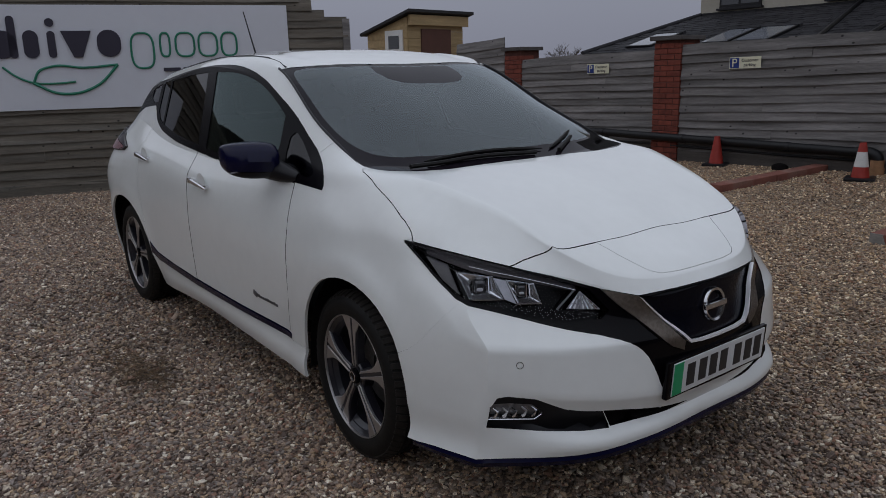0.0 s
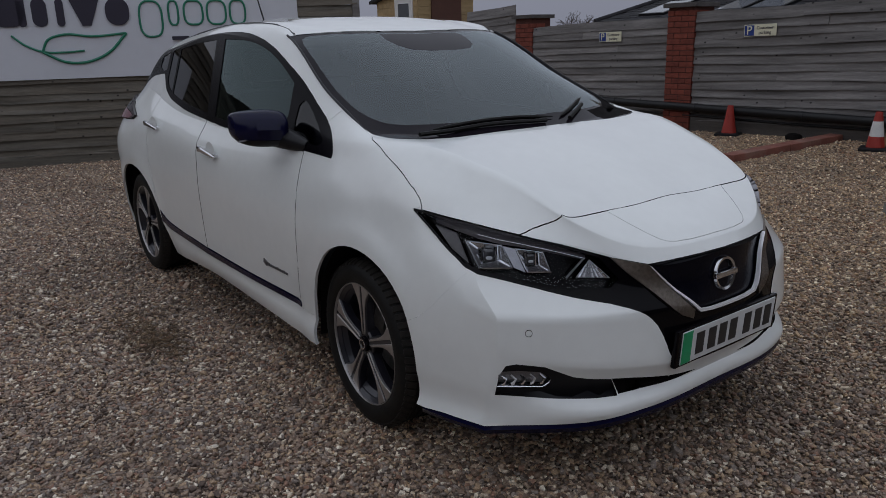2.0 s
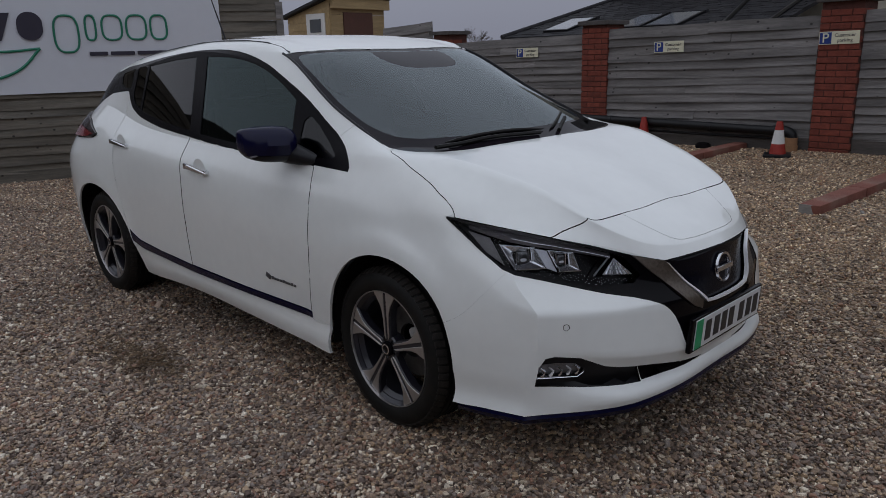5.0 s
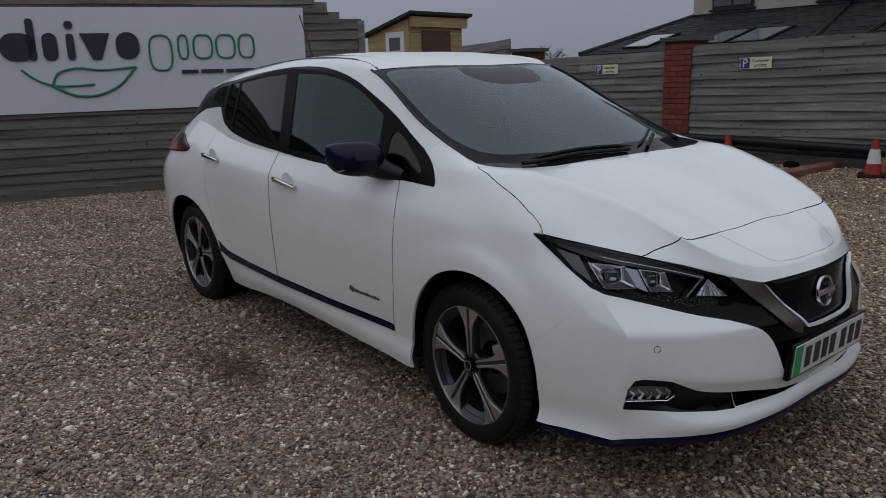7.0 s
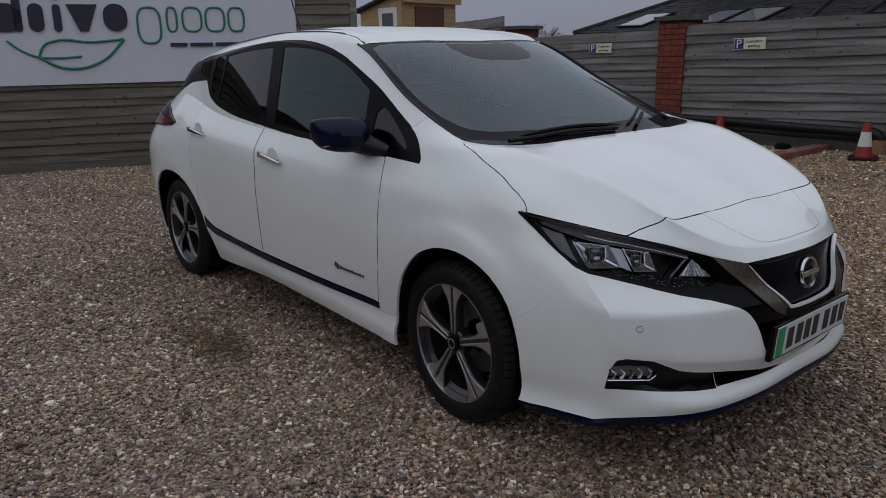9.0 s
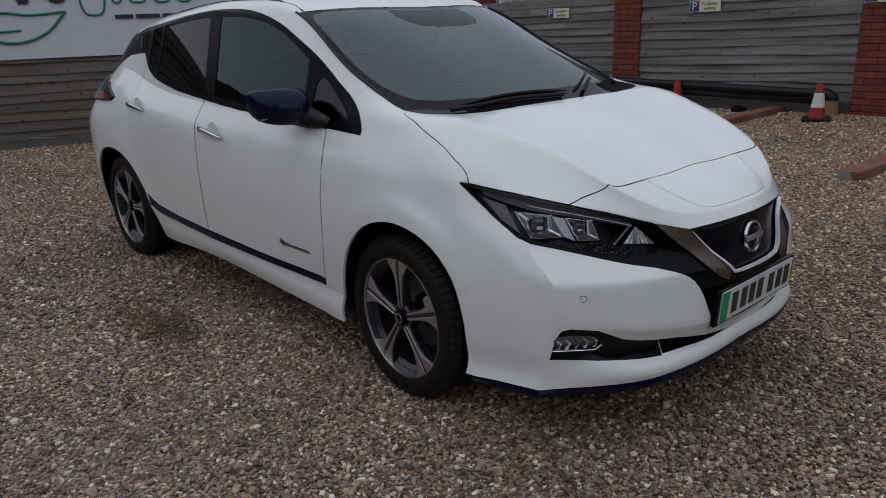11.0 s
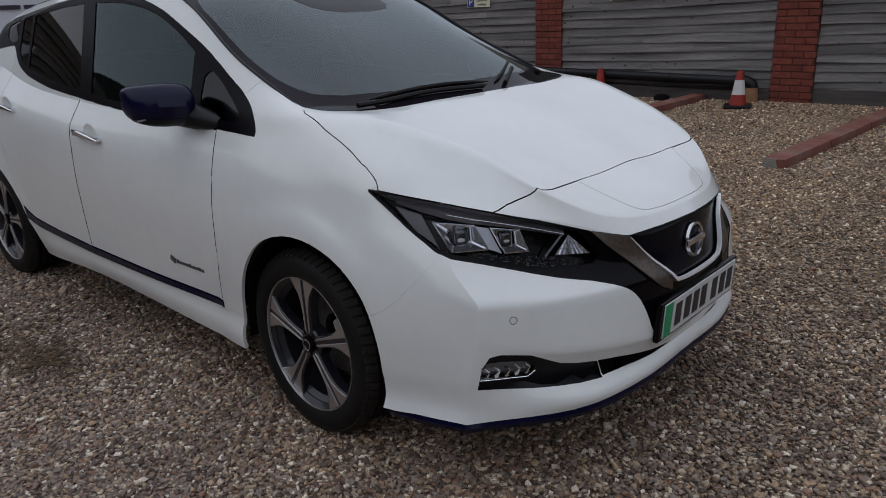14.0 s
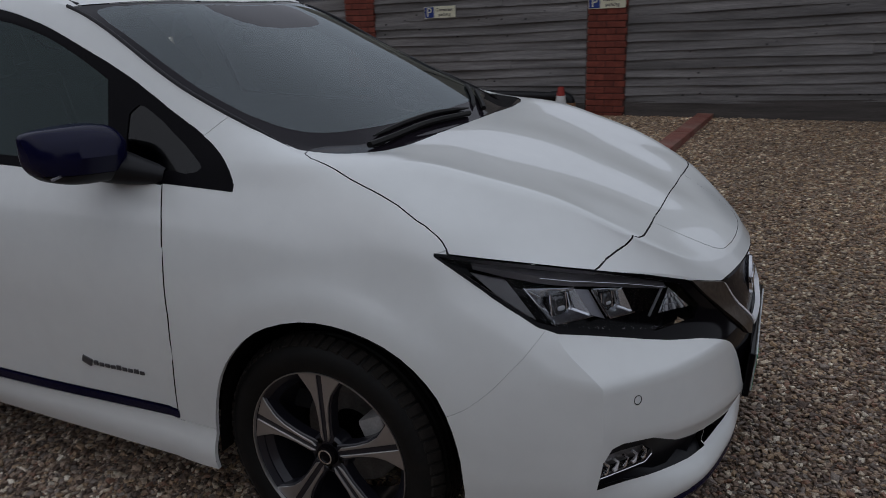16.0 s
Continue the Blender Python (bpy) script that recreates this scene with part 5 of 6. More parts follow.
for sg in (1, -1):
    part('slot_rib', box(.885, -sg * .225 - .003, .322, .914, -sg * .225 + .004, .343, 0.001), PAINT, car)


def wipers():
    def at_glass(x, y, lift):
        p = skin_point((x, -abs(y), 2.0), (0, 0, -1))
        return (p.x, y, p.z + lift)
    for blade, arm in ((((-.018, -.47), (-.008, -.30), (-.002, -.10), (.020, .12)), ((.020, -.56), (.018, -.44), (.026, -.25), (.046, .06))),
                       (((.022, .165), (-.020, .26), (-.068, .35), (-.118, .435)), ((.044, .20), (-.004, .29), (-.050, .37)))):
        w = thing_part("wiper", car)
        tagged(w, "black windscreen wiper")
        part("blade", tube(smooth_line([at_glass(x, y, 0.006) for x, y in blade], 5), [0.002, 0.005] + [0.0075] * 12 + [0.005, 0.002], 6), RUBBER, w)
        part("arm", tube(smooth_line([at_glass(x, y, 0.010) for x, y in arm], 5), 0.009, 6), RUBBER, w)
    b = tube([(-2.485, 0, 1.49), (-2.500, 0, 1.53), (-2.666, 0, 1.84)], [.012, .006, .0035], 8)
    part("aerial", b, SATIN_BLACK, car, "thin roof aerial")


wipers()


# ---- wheels ----
def wheel_meshes():
    """Parts of one wheel round the local y axis; -y is the outer side."""
    out = []
    prof = [(.232, -.096), (.243, -.104), (.264, -.1115), (.286, -.109), (.303, -.100), (.314, -.086)]
    grooves = []
    for g in (-.045, -.015, .015, .045):
        grooves += [(.3215, g - .007), (.314, g - .005), (.314, g + .005), (.3215, g + .007)]
    prof = prof + [(.3195, -.075)] + grooves + [(.3195, .075)] + [(r, -y) for r, y in reversed(prof)]
    out.append(("tyre", lathe(prof, "y", 72, closed=True), RUBBER, "black road tyre"))
    for sg in (-1, 1):
        tread = bmesh.new()
        for k in range(64):
            b = box(-.0118, -.020, -.007, .0118, .020, .004, 0.002, 1)
            bmesh.ops.transform(b, matrix=Matrix.Rotation(2 * math.pi * (k + .25 * sg) / 64, 4, "Y") @ pose(0, sg * .081, .3145, -sg * 26, 0, sg * 9), verts=b.verts[:])
            merged(b, tread)
        out.append(("tread_shoulder", tread, TREAD, ""))
    out.append(("rim_barrel", lathe([(.228, -.094), (.222, -.088), (.212, -.080), (.205, -.04), (.200, .07), (.222, .09), (.226, .098), (.196, .085), (.190, .0), (.196, -.06)], "y", 56, closed=True), ALLOY_DARK, "dark wheel barrel"))
    out.append(("rim_lip", lathe([(.2262, -.0925), (.2266, -.0995), (.2274, -.1015), (.2294, -.1015), (.2302, -.0995), (.2306, -.091)], "y", 64, closed=True), ALLOY, "machined rim lip"))
    out.append(("brake_disc", lathe([(.07, .03), (.145, .03), (.145, .05), (.07, .05)], "y", 48, closed=True), BRAKE, "bare iron brake disc"))
    cal = box(.085, -.035, -.050, .165, .05, .050, 0.014)
    bmesh.ops.transform(cal, matrix=Matrix.Rotation(radians(-25), 4, "Y"), verts=cal.verts[:])
    out.append(("brake_caliper", cal, CALIPER, "grey brake caliper"))
    for k in range(5):
        turn = Matrix.Rotation(-radians(92 + 72 * k), 4, "Y")
        # dark web of the spoke
        web = [(.035, -.022), (.09, -.019), (.14, -.0245), (.170, -.034), (.196, -.052), (.218, -.070), (.222, .0), (.218, .070), (.196, .052), (.170, .034), (.14, .0245), (.09, .019), (.035, .022)]
        m = Matrix(((1, 0, 0, 0), (0, 0, -1, 0), (0, 1, 0, 0), (0, 0, 0, 1)))
        b = prism(web, .030, .066, m, 0.003)
        for v in b.verts:
            v.co.y -= 0.0225
        bmesh.ops.transform(b, matrix=turn, verts=b.verts[:])
        out.append(("spoke", b, ALLOY_DARK, ""))
        for sg in (1, -1):
            face = [(.036, .0060), (.10, .0070), (.16, .0075), (.2235, .0080), (.2190, .066), (.196, .048), (.170, .0295), (.14, .0195), (.10, .0150), (.050, .0140)]
            b = prism([(r, sg * t) for r, t in face], .0655, .0705, m, 0.0012)
            for v in b.verts:
                v.co.y -= 0.0225
            bmesh.ops.transform(b, matrix=turn, verts=b.verts[:])
            out.append(("spoke_face", b, ALLOY, "machined bright spoke face"))
    out.append(("hub", lathe([(.0, -.064), (.05, -.064), (.056, -.058), (.058, -.02), (.0, -.02)], "y", 32), ALLOY_DARK, ""))
    out.append(("centre_cap", lathe([(.0, -.079), (.022, -.079), (.0285, -.076), (.030, -.068), (.030, -.06), (.0, -.06)], "y", 32), GLOSS_BLACK, "black centre cap"))
    out.append(("cap_ring", lathe([(.0165, -.081), (.0205, -.081), (.0205, -.078), (.0165, -.078)], "y", 28, closed=True), CHROME, "plain chrome ring"))
    for k in range(5):
        a = radians(92 + 36 + 72 * k)
        nut = lathe([(.0, -.052), (.009, -.052), (.010, -.03), (0, -.03)], "y", 6)
        bmesh.ops.translate(nut, vec=(.040 * math.cos(a), -.012, .040 * math.sin(a)), verts=nut.verts[:])
        out.append(("wheel_nut", nut, CHROME, ""))
    made = []
    for name, b, material, label in out:
        if name in ("hub", "centre_cap", "cap_ring", "wheel_nut"):
            bmesh.ops.translate(b, vec=(0, -0.0225, 0), verts=b.verts[:])
        if name in ("rim_barrel", "rim_lip", "spoke", "spoke_face"):
            bmesh.ops.scale(b, vec=(1.024, 1, 1.024), verts=b.verts[:])
        me = bpy.data.meshes.new(name)
        bmesh.ops.recalc_face_normals(b, faces=b.faces[:])
        b.to_mesh(me)
        b.free()
        me.materials.append(material)
        me.polygons.foreach_set("use_smooth", [True] * len(me.polygons))
        me.set_sharp_from_angle(angle=radians(35))
        made.append((name, me, label))
    return made


wheel_bits = wheel_meshes()
for wx, turn in ((0.0, 0), (-2.70, 14)):
    for sg in (1, -1):
        w = thing_part("wheel", car)
        tagged(w, "black tyre on a bright five-spoke alloy wheel")
        w.matrix_basis = pose(wx, -sg * (0.739 if wx == 0 else 0.752), 0.3215, 0, turn, (0 if sg > 0 else 180) - (2.5 if wx == 0 else 0))
        for bit_name, bit, bit_label in wheel_bits:
            tagged(new(bit_name, bit), bit_label).parent = w
        liner = bmesh.new()
        rim = arch_line(wx)
        rows = []
        for x, z in rim:
            if z < 0.225:
                continue
            k = 1.02
            px, pz = wx + (x - wx) * k, .33 + (z - .33) * k
            rows.append([liner.verts.new((px, -sg * y, pz)) for y in (.835, .78, .50)])
        for r0, r1 in zip(rows, rows[1:]):
            for k in range(2):
                liner.faces.new((r0[k], r0[k + 1], r1[k + 1], r1[k]))
        liner.faces.new([r[2] for r in rows])
        part("arch_liner", liner, LINER, car, "black wheel arch liner")


# ---- cabin ----
def cabin():
    dash = bmesh.new()
    rows = []
    for y in np.linspace(-.70, .70, 15):
        hump = 0.02 * math.exp(-((y + .37) / .22) ** 2)
        rows.append([dash.verts.new(q) for q in ((.06 - .12 * y * y, y, .93), (-.05 - .12 * y * y, y, 1.0 + hump), (-.34 - .06 * y * y, y, 1.02 + hump), (-.50, y, .985 + hump), (-.53, y, .86), (-.46, y, .60))])
    for r0, r1 in zip(rows, rows[1:]):
        for k in range(5):
            dash.faces.new((r0[k], r0[k + 1], r1[k + 1], r1[k]))
    part("dashboard", dash, CABIN, car, "black dashboard")
    wheel = lathe([(.165, -.014), (.18, -.018), (.195, 0), (.18, .018), (.165, .014)], "x", 36, closed=True)
    box(-.02, -.17, -.03, .02, .17, .03, 0.01, bm=wheel)
    part("steering_wheel", wheel, SATIN_BLACK, car, "black steering wheel", at=pose(-.62, -.37, .93, 0, 22, 0))
    for x in (-1.25, -2.12):
        for y in (-.37, .37):
            s = thing_part("seat", car)
            tagged(s, "dark cloth car seat")
            part("cushion", box(x - .26, y - .25, .44, x + .27, y + .25, .62, 0.06, 3), CABIN, s, at=pose(0, 0, 0))
            part("seat_back", box(-.08, -.25, 0, .08, .25, .62, 0.06, 3), CABIN, s, at=pose(x - .27, y, .58, 0, -14, 0))
            part("headrest", box(-.05, -.13, 0, .05, .13, .17, 0.04, 3), CABIN, s, at=pose(x - .445, y, 1.22, 0, -14, 0))
    part("cabin_floor", box(-3.0, -.70, .36, -.10, .70, .42), CABIN, car, "", False)
    mirror = part("rear_view_mirror", blob(-.70, 0, 1.345, .018, .11, .034, 3), SATIN_BLACK, car, "black interior mirror")
    part("sensor_pod", blob(-.735, 0, 1.40, .06, .075, .028, 3), SATIN_BLACK, mirror)


cabin()

# ---- boarded wall with the sign ----
WALL_A = pose(-8.25, 0.0, 0.0, 0, 0, math.degrees(math.atan2(1, 0.33)))     # local x runs along the wall, -y faces the yard
def sign_wall():
    w = thing("wall_sign", "brown weathered overlapping board wall round the yard", "wall", "", WALL_A @ pose(-7.0, 0, 0), "structure")
    pitch = 0.113
    def ends(r):
        z = r * pitch + 0.1
        return 7.0 + (3.62 if z < 2.05 else max(2.55, 2.85 + (2.44 - z) * 1.5))
    boarding(w, WALL_WOOD, 10.6, 24, pitch, 0.10, 0, 11, ends)
    part("gravel_board", box(0, -0.03, -0.08, 10.6, 0.01, 0.14, 0.004), WALL_WOOD, w, "", False)
    part("post", box(10.55, -0.04, -0.1, 10.65, 0.10, 2.16, 0.006), FENCE_WOOD, w, "grey end post", False)
    for k in np.arange(0.5, 10.4, 1.8):
        part("post", box(k, 0.03, -0.1, k + 0.1, 0.13, 2.3, 0.006), FENCE_WOOD, w, "", False)
sign_wall()


def company_sign():
    s = thing("company_sign", "large white panel sign with dark and green bars and leaf", "sign", "", WALL_A @ pose(0, -0.04, 0))
    part("panel", box(-2.4, -0.02, 1.07, 2.79, 0.0, 2.33, 0.004), SIGN_WHITE, s, "", False)
    f = 1.053
    def bar(x0, z0, x1, z1, m, round_=0.08, name="letter_bar"):
        w, h, r = (x1 - x0) * f, z1 - z0, min(round_, (x1 - x0) * f * 0.48, (z1 - z0) * 0.48)
        poly = [(cx + r * math.cos(a), cz + r * math.sin(a)) for cx, cz, a0 in ((w - r, h - r, 0), (r, h - r, 90), (r, r, 180), (w - r, r, 270)) for a in [radians(a0 + 15 * k) for k in range(7)]]
        part(name, prism(poly, 0.0, 0.022, pose(x0 * f, -0.02, z0, 90)), m, s, "", False)
    for x0, x1, z1 in ((-0.84, -0.47, 2.03), (-0.55, -0.465, 2.20), (-0.40, -0.24, 2.03), (-0.145, -0.06, 2.02), (0.385, 0.648, 2.03)):
        bar(x0, 1.70, x1, z1, SIGN_DARK, 0.15)
    bar(-0.15, 2.07, -0.055, 2.17, SIGN_DARK, 0.05)
    part("letter_wedge", prism([(x * f, z) for x, z in ((0.003, 2.02), (0.332, 2.02), (0.215, 1.70), (0.12, 1.70))], 0.0, 0.022, pose(0, -0.02, 0, 90)), SIGN_DARK, s, "", False)
    for x0, x1, z0 in ((0.742, 1.024, 1.54), (1.078, 1.213, 1.68), (1.257, 1.50, 1.68), (1.527, 1.774, 1.68), (1.80, 2.01, 1.68)):
        part("letter_outline", rim_bar(x0 * f, z0, x1 * f, 2.0, 0.013), SIGN_GREEN, s)
    for x0, x1 in ((1.10, 1.30), (1.33, 1.60), (1.63, 1.98), (2.01, 2.22)):
        bar(x0, 1.505, x1, 1.552, SIGN_DARK, 0.01)
    def swoosh(pts, r0):
        part("leaf_line", tube(smooth_line([(x * f, -0.03, z) for x, z in pts], 8), r0, 6), SIGN_GREEN, s)
    swoosh(((-0.65, 1.60), (-0.53, 1.49), (-0.35, 1.405), (-0.13, 1.39), (0.10, 1.405)), 0.014)
    swoosh(((-0.35, 1.40), (-0.28, 1.54), (-0.12, 1.60), (0.20, 1.575), (0.585, 1.605)), 0.016)
    swoosh(((-0.35, 1.40), (-0.12, 1.275), (0.10, 1.265), (0.36, 1.37), (0.585, 1.605)), 0.018)


def rim_bar(x0, z0, x1, z1, r):
    """A plain rounded loop."""
    cx, cz, rx, rz = (x0 + x1) / 2, (z0 + z1) / 2, (x1 - x0) / 2 - r, (z1 - z0) / 2 - r
    pts = []
    for k in range(49):
        a = 2 * math.pi * k / 48
        c, q = math.cos(a), math.sin(a)
        e = (abs(c) ** 3 + abs(q) ** 3) ** (-1 / 3)
        pts.append((cx + rx * c * e, -0.03, cz + rz * q * e))
    return tube(pts, r, 8, None, False)


company_sign()


def text_part(text, size, m, material, parent, name="lettering"):
    cu = bpy.data.curves.new(name, "FONT")
    cu.body, cu.size, cu.extrude, cu.align_x, cu.align_y = text, size, 0.0015, "CENTER", "CENTER"
    tmp = bpy.data.objects.new("tmp", cu)
    scene.collection.objects.link(tmp)
    me = bpy.data.meshes.new_from_object(tmp.evaluated_get(bpy.context.evaluated_depsgraph_get()))
    bpy.data.objects.remove(tmp)
    me.materials.clear()
    me.materials.append(material)
    ob = new(name, me)
    ob.matrix_basis = m
    ob.parent = parent
    return ob


def parking_sign(x, y, z, turn):
    s = thing("parking_sign", "cream customer parking plate with a blue square, screwed to the fence", "sign", "customer parking plates", pose(x, y, z, 0, turn, 0))
    part("plate", box(0, -0.006, 0, 0.43, 0.0, 0.142, 0.002), SIGN_CREAM, s, "", False)
    part("blue_square", box(0.008, -0.009, 0.008, 0.135, -0.0055, 0.134, 0.001), SIGN_BLUE, s, "blue square", False)
    text_part("P", 0.15, pose(0.071, -0.0105, 0.068, 90), SIGN_CREAM, s)
    text_part("Customer", 0.055, pose(0.280, -0.0075, 0.098, 90), SIGN_DARK, s)
    text_part("parking", 0.055, pose(0.280, -0.0075, 0.042, 90), SIGN_DARK, s)


parking_sign(-5.75, FENCE_Y + 0.015, 1.317, -0.5)
parking_sign(-3.29, FENCE_Y - 0.045, 1.350, -1.0)
parking_sign(-1.172, FENCE_Y - 0.062, 1.402, -1.0)


# ---- small things by the fence ----
def traffic_cone(x, y, h, banded):
    z = ground_z(x, y)
    c = thing("traffic_cone", "red traffic cone with a white band on a black base" if banded else "plain faded red traffic cone on a black base", "cone", "traffic cones", pose(x, y, z, 0, 0, 20))
    part("base", box(-0.15, -0.15, 0, 0.15, 0.15, 0.035, 0.012), SATIN_BLACK, c, "black rubber base")
    k = h / 0.45
    ring = lambda z0, z1, m, nm, lb="": part(nm, lathe([(0.092 - 0.058 * z0 / 0.42, 0.035 + z0 * k), (0.092 - 0.058 * z1 / 0.42, 0.035 + z1 * k)], n=24), m, c, lb)
    if banded:
        ring(0, 0.13, CONE_RED, "body")
        ring(0.13, 0.31, CONE_WHITE, "band", "white reflective band")
        ring(0.31, 0.42, CONE_RED, "tip")
    else:
        ring(0, 0.42, CONE_RED, "body")


traffic_cone(-1.37, 6.38, 0.40, True)
traffic_cone(-3.32, 6.68, 0.375, False)


def kerb(x, y, turn, length, seed, z, tilt):
    k = thing("kerb_stone", "red concrete kerb stone lying on the gravel", "kerb", "red kerb stones", pose(x, y, z, tilt, 0, turn))
    b = box(-0.085, 0, 0, 0.085, length - 0.006, 0.125, 0.008)
    bmesh.ops.subdivide_edges(b, edges=[e for e in b.edges if e.calc_length() > 0.5], cuts=6)
    for v in b.verts:
        v.co += Vector((0.004 * noise.noise(v.co * 9 + Vector((seed, 0, 0))), 0, 0.003 * noise.noise(v.co * 8 + Vector((0, seed, 0)))))
    part("block", b, KERB, k)
    return k


def kerb_row(n, x, y, dx, dy, turn, seed, sink):
    """Stones end to end in one straight run, the far end sunk a little into the gravel."""
    z0, z1 = ground_z(x, y) - 0.045, ground_z(x + n * dx, y + n * dy) - sink
    tilt = math.degrees(math.atan2(z1 - z0, n * math.hypot(dx, dy)))
    for i in range(n):
        kerb(x + dx * i, y + dy * i, turn, 0.905, seed + i, z0 + (z1 - z0) * i / n, tilt)


kerb_row(4, -0.09, 3.86, 0.090, 0.905, -5.6, 0, 0.085)
kerb_row(2, -2.27, 5.03, 0.135, 0.9, -8.5, 7, 0.05)


def kerb_haunch():
    """Broken concrete at the foot of the near kerb."""
    rnd = random.Random(5)
    h = thing("concrete_rubble", "pale broken concrete crumbs at the end of the kerb", "rubble", "", pose(0.02, 3.93, ground_z(0, 4)), "stuff")
    b = bmesh.new()
    for k in range(26):
        s = rnd.uniform(0.007, 0.022)
        g = bmesh.ops.create_icosphere(b, subdivisions=1, radius=s, matrix=pose(rnd.uniform(0.0, 0.26) + 0.05, rnd.uniform(0, 0.75), s * 0.3, rnd.uniform(0, 90), rnd.uniform(0, 90), 0))
        for v in g["verts"]:
            v.co += Vector((rnd.uniform(-1, 1), rnd.uniform(-1, 1), rnd.uniform(-1, 1))) * s * 0.3
    part("crumbs", b, CONCRETE, h, "", False)
    part("end_face", box(-0.195, -0.075, -0.03, -0.028, -0.068, 0.075, 0.003), CONCRETE, h, "grey broken end", False)
kerb_haunch()


def drain_pipe():
    p = thing("drain_pipe", "black plastic drain pipe along the foot of the fence", "pipe")
    y = FENCE_Y - 0.10
    run = [(-6.9, y + 0.02, 0.47), (-5.2, y, 0.45), (-3.4, y, 0.425), (-1.55, y, 0.40)]
    part("pipe", tube(run, 0.055, 14), PIPE_BLACK, p)
    part("elbow", tube(smooth_line([(-1.59, y, 0.40), (-1.45, y, 0.40), (-1.375, y, 0.36), (-1.365, y, 0.27)], 5), 0.066, 14), PIPE_BLACK, p)
    part("collar", lathe([(0.075, 0.05), (0.078, 0.2), (0.07, 0.2), (0.07, 0.29), (0.05, 0.29)], n=20), CLAY, p, "tan clay gully collar", at=pose(-1.365, y, 0.04))
    for x in (-5.3, -3.9, -2.4):
        part("bracket", lathe([(0.062, -0.02), (0.062, 0.02)], "x", 16), SATIN_BLACK, p, at=pose(x, y, 0.451 if x < -5 else 0.43 if x < -3 else 0.409))
        part("bracket_arm", box(x - 0.015, y + 0.05, 0.36, x + 0.015, y + 0.12, 0.42), SATIN_BLACK, p, "", False)
    part("cable", tube([(-6.9, y + 0.05, 0.33), (-4.5, y + 0.06, 0.325), (-2.6, y + 0.06, 0.30), (-1.53, y + 0.06, 0.30)], 0.016, 8), PIPE_BLACK, p)
drain_pipe()


def drain_lump():
    z = ground_z(-2.45, 6.7)
    b = lathe([(0.10, 0), (0.095, 0.04), (0.07, 0.065), (0.025, 0.075), (0.0, 0.075)], n=18)
    for v in b.verts:
        v.co *= 1 + 0.12 * noise.noise(v.co * 14)
    d = thing("soil_heap", "small dark heap of soil on the gravel by the fence", "soil", "", pose(-2.45, 6.70, z))
    part("heap", b, LINER, d)
drain_lump()


# ---- beyond the fence ----
def garden_shed():
    c = Vector((-11.65, 7.66, 0))
    s = thing("garden_shed", "small yellow timber shed with a sloping felt roof and white window", "shed", "", Matrix.Translation(c) @ pose(0, 0, 0, 0, 0, 99))
    # local x runs along the door front, -y faces the yard, +y goes back
    W, D = 1.78, 1.32
    part("frame", box(0.02, 0.02, 0.1, W - 0.02, D - 0.02, 2.28), SHED_WOOD, s, "", False)
    rows = 14
    for side, length in (("front", W), ("side", D)):
        for r in range(rows):
            z = 0.15 + r * 0.165
            b = box(0, -0.02, z, length, 0.02, z + 0.16, 0.005)
            if side == "side":
                bmesh.ops.transform(b, matrix=pose(0, D, 0, 0, 0, -90), verts=b.verts[:])
                for v in b.verts:
                    v.co.z = min(v.co.z, 2.60 - 0.27 * v.co.y)
            part("board", b, SHED_WOOD, s, "", False)
    part("gable", prism(((0, 2.2), (D, 2.2), (D, 2.26), (0, 2.60)), -0.012, 0.012, Matrix(((0, 0, 1, 0), (1, 0, 0, 0), (0, 1, 0, 0), (0, 0, 0, 1)))), SHED_WOOD, s, "", False)
    part("fascia", box(-0.02, -0.12, 2.41, W + 0.1, -0.03, 2.63, 0.006), SHED_WOOD, s, "", False)
    part("door", box(0.38, -0.05, 0.15, 1.34, -0.015, 2.34, 0.006), SHED_DOOR, s, "dark brown door", False)
    win = part("window", box(-0.05, 0.13, 1.80, 0.0, 0.70, 2.32, 0.01), WINDOW_WHITE, s, "white window frame", False)
    part("pane", box(-0.056, 0.24, 1.92, -0.049, 0.58, 2.20), DARK_PANE, win, "dark pane", False)
    roof = bmesh.new()
    prism(((-0.2, 2.68), (D + 0.12, 2.235), (D + 0.12, 2.295), (-0.2, 2.74)), -0.15, W + 0.2, Matrix(((0, 0, 1, 0), (1, 0, 0, 0), (0, 1, 0, 0), (0, 0, 0, 1))), bm=roof)
    part("roof", roof, FELT, s, "black felt roof", False)
garden_shed()


def far_fence():
    f = thing("fence_far", "short run of dark grey overlapping boards beside the shed", "fence", "", pose(-9.2, FENCE_Y + 0.22, 0), "structure")
    boarding(f, FENCE_WOOD, 1.35, 12, 0.135, 0.25, 0.05, 21, split=0)
far_fence()


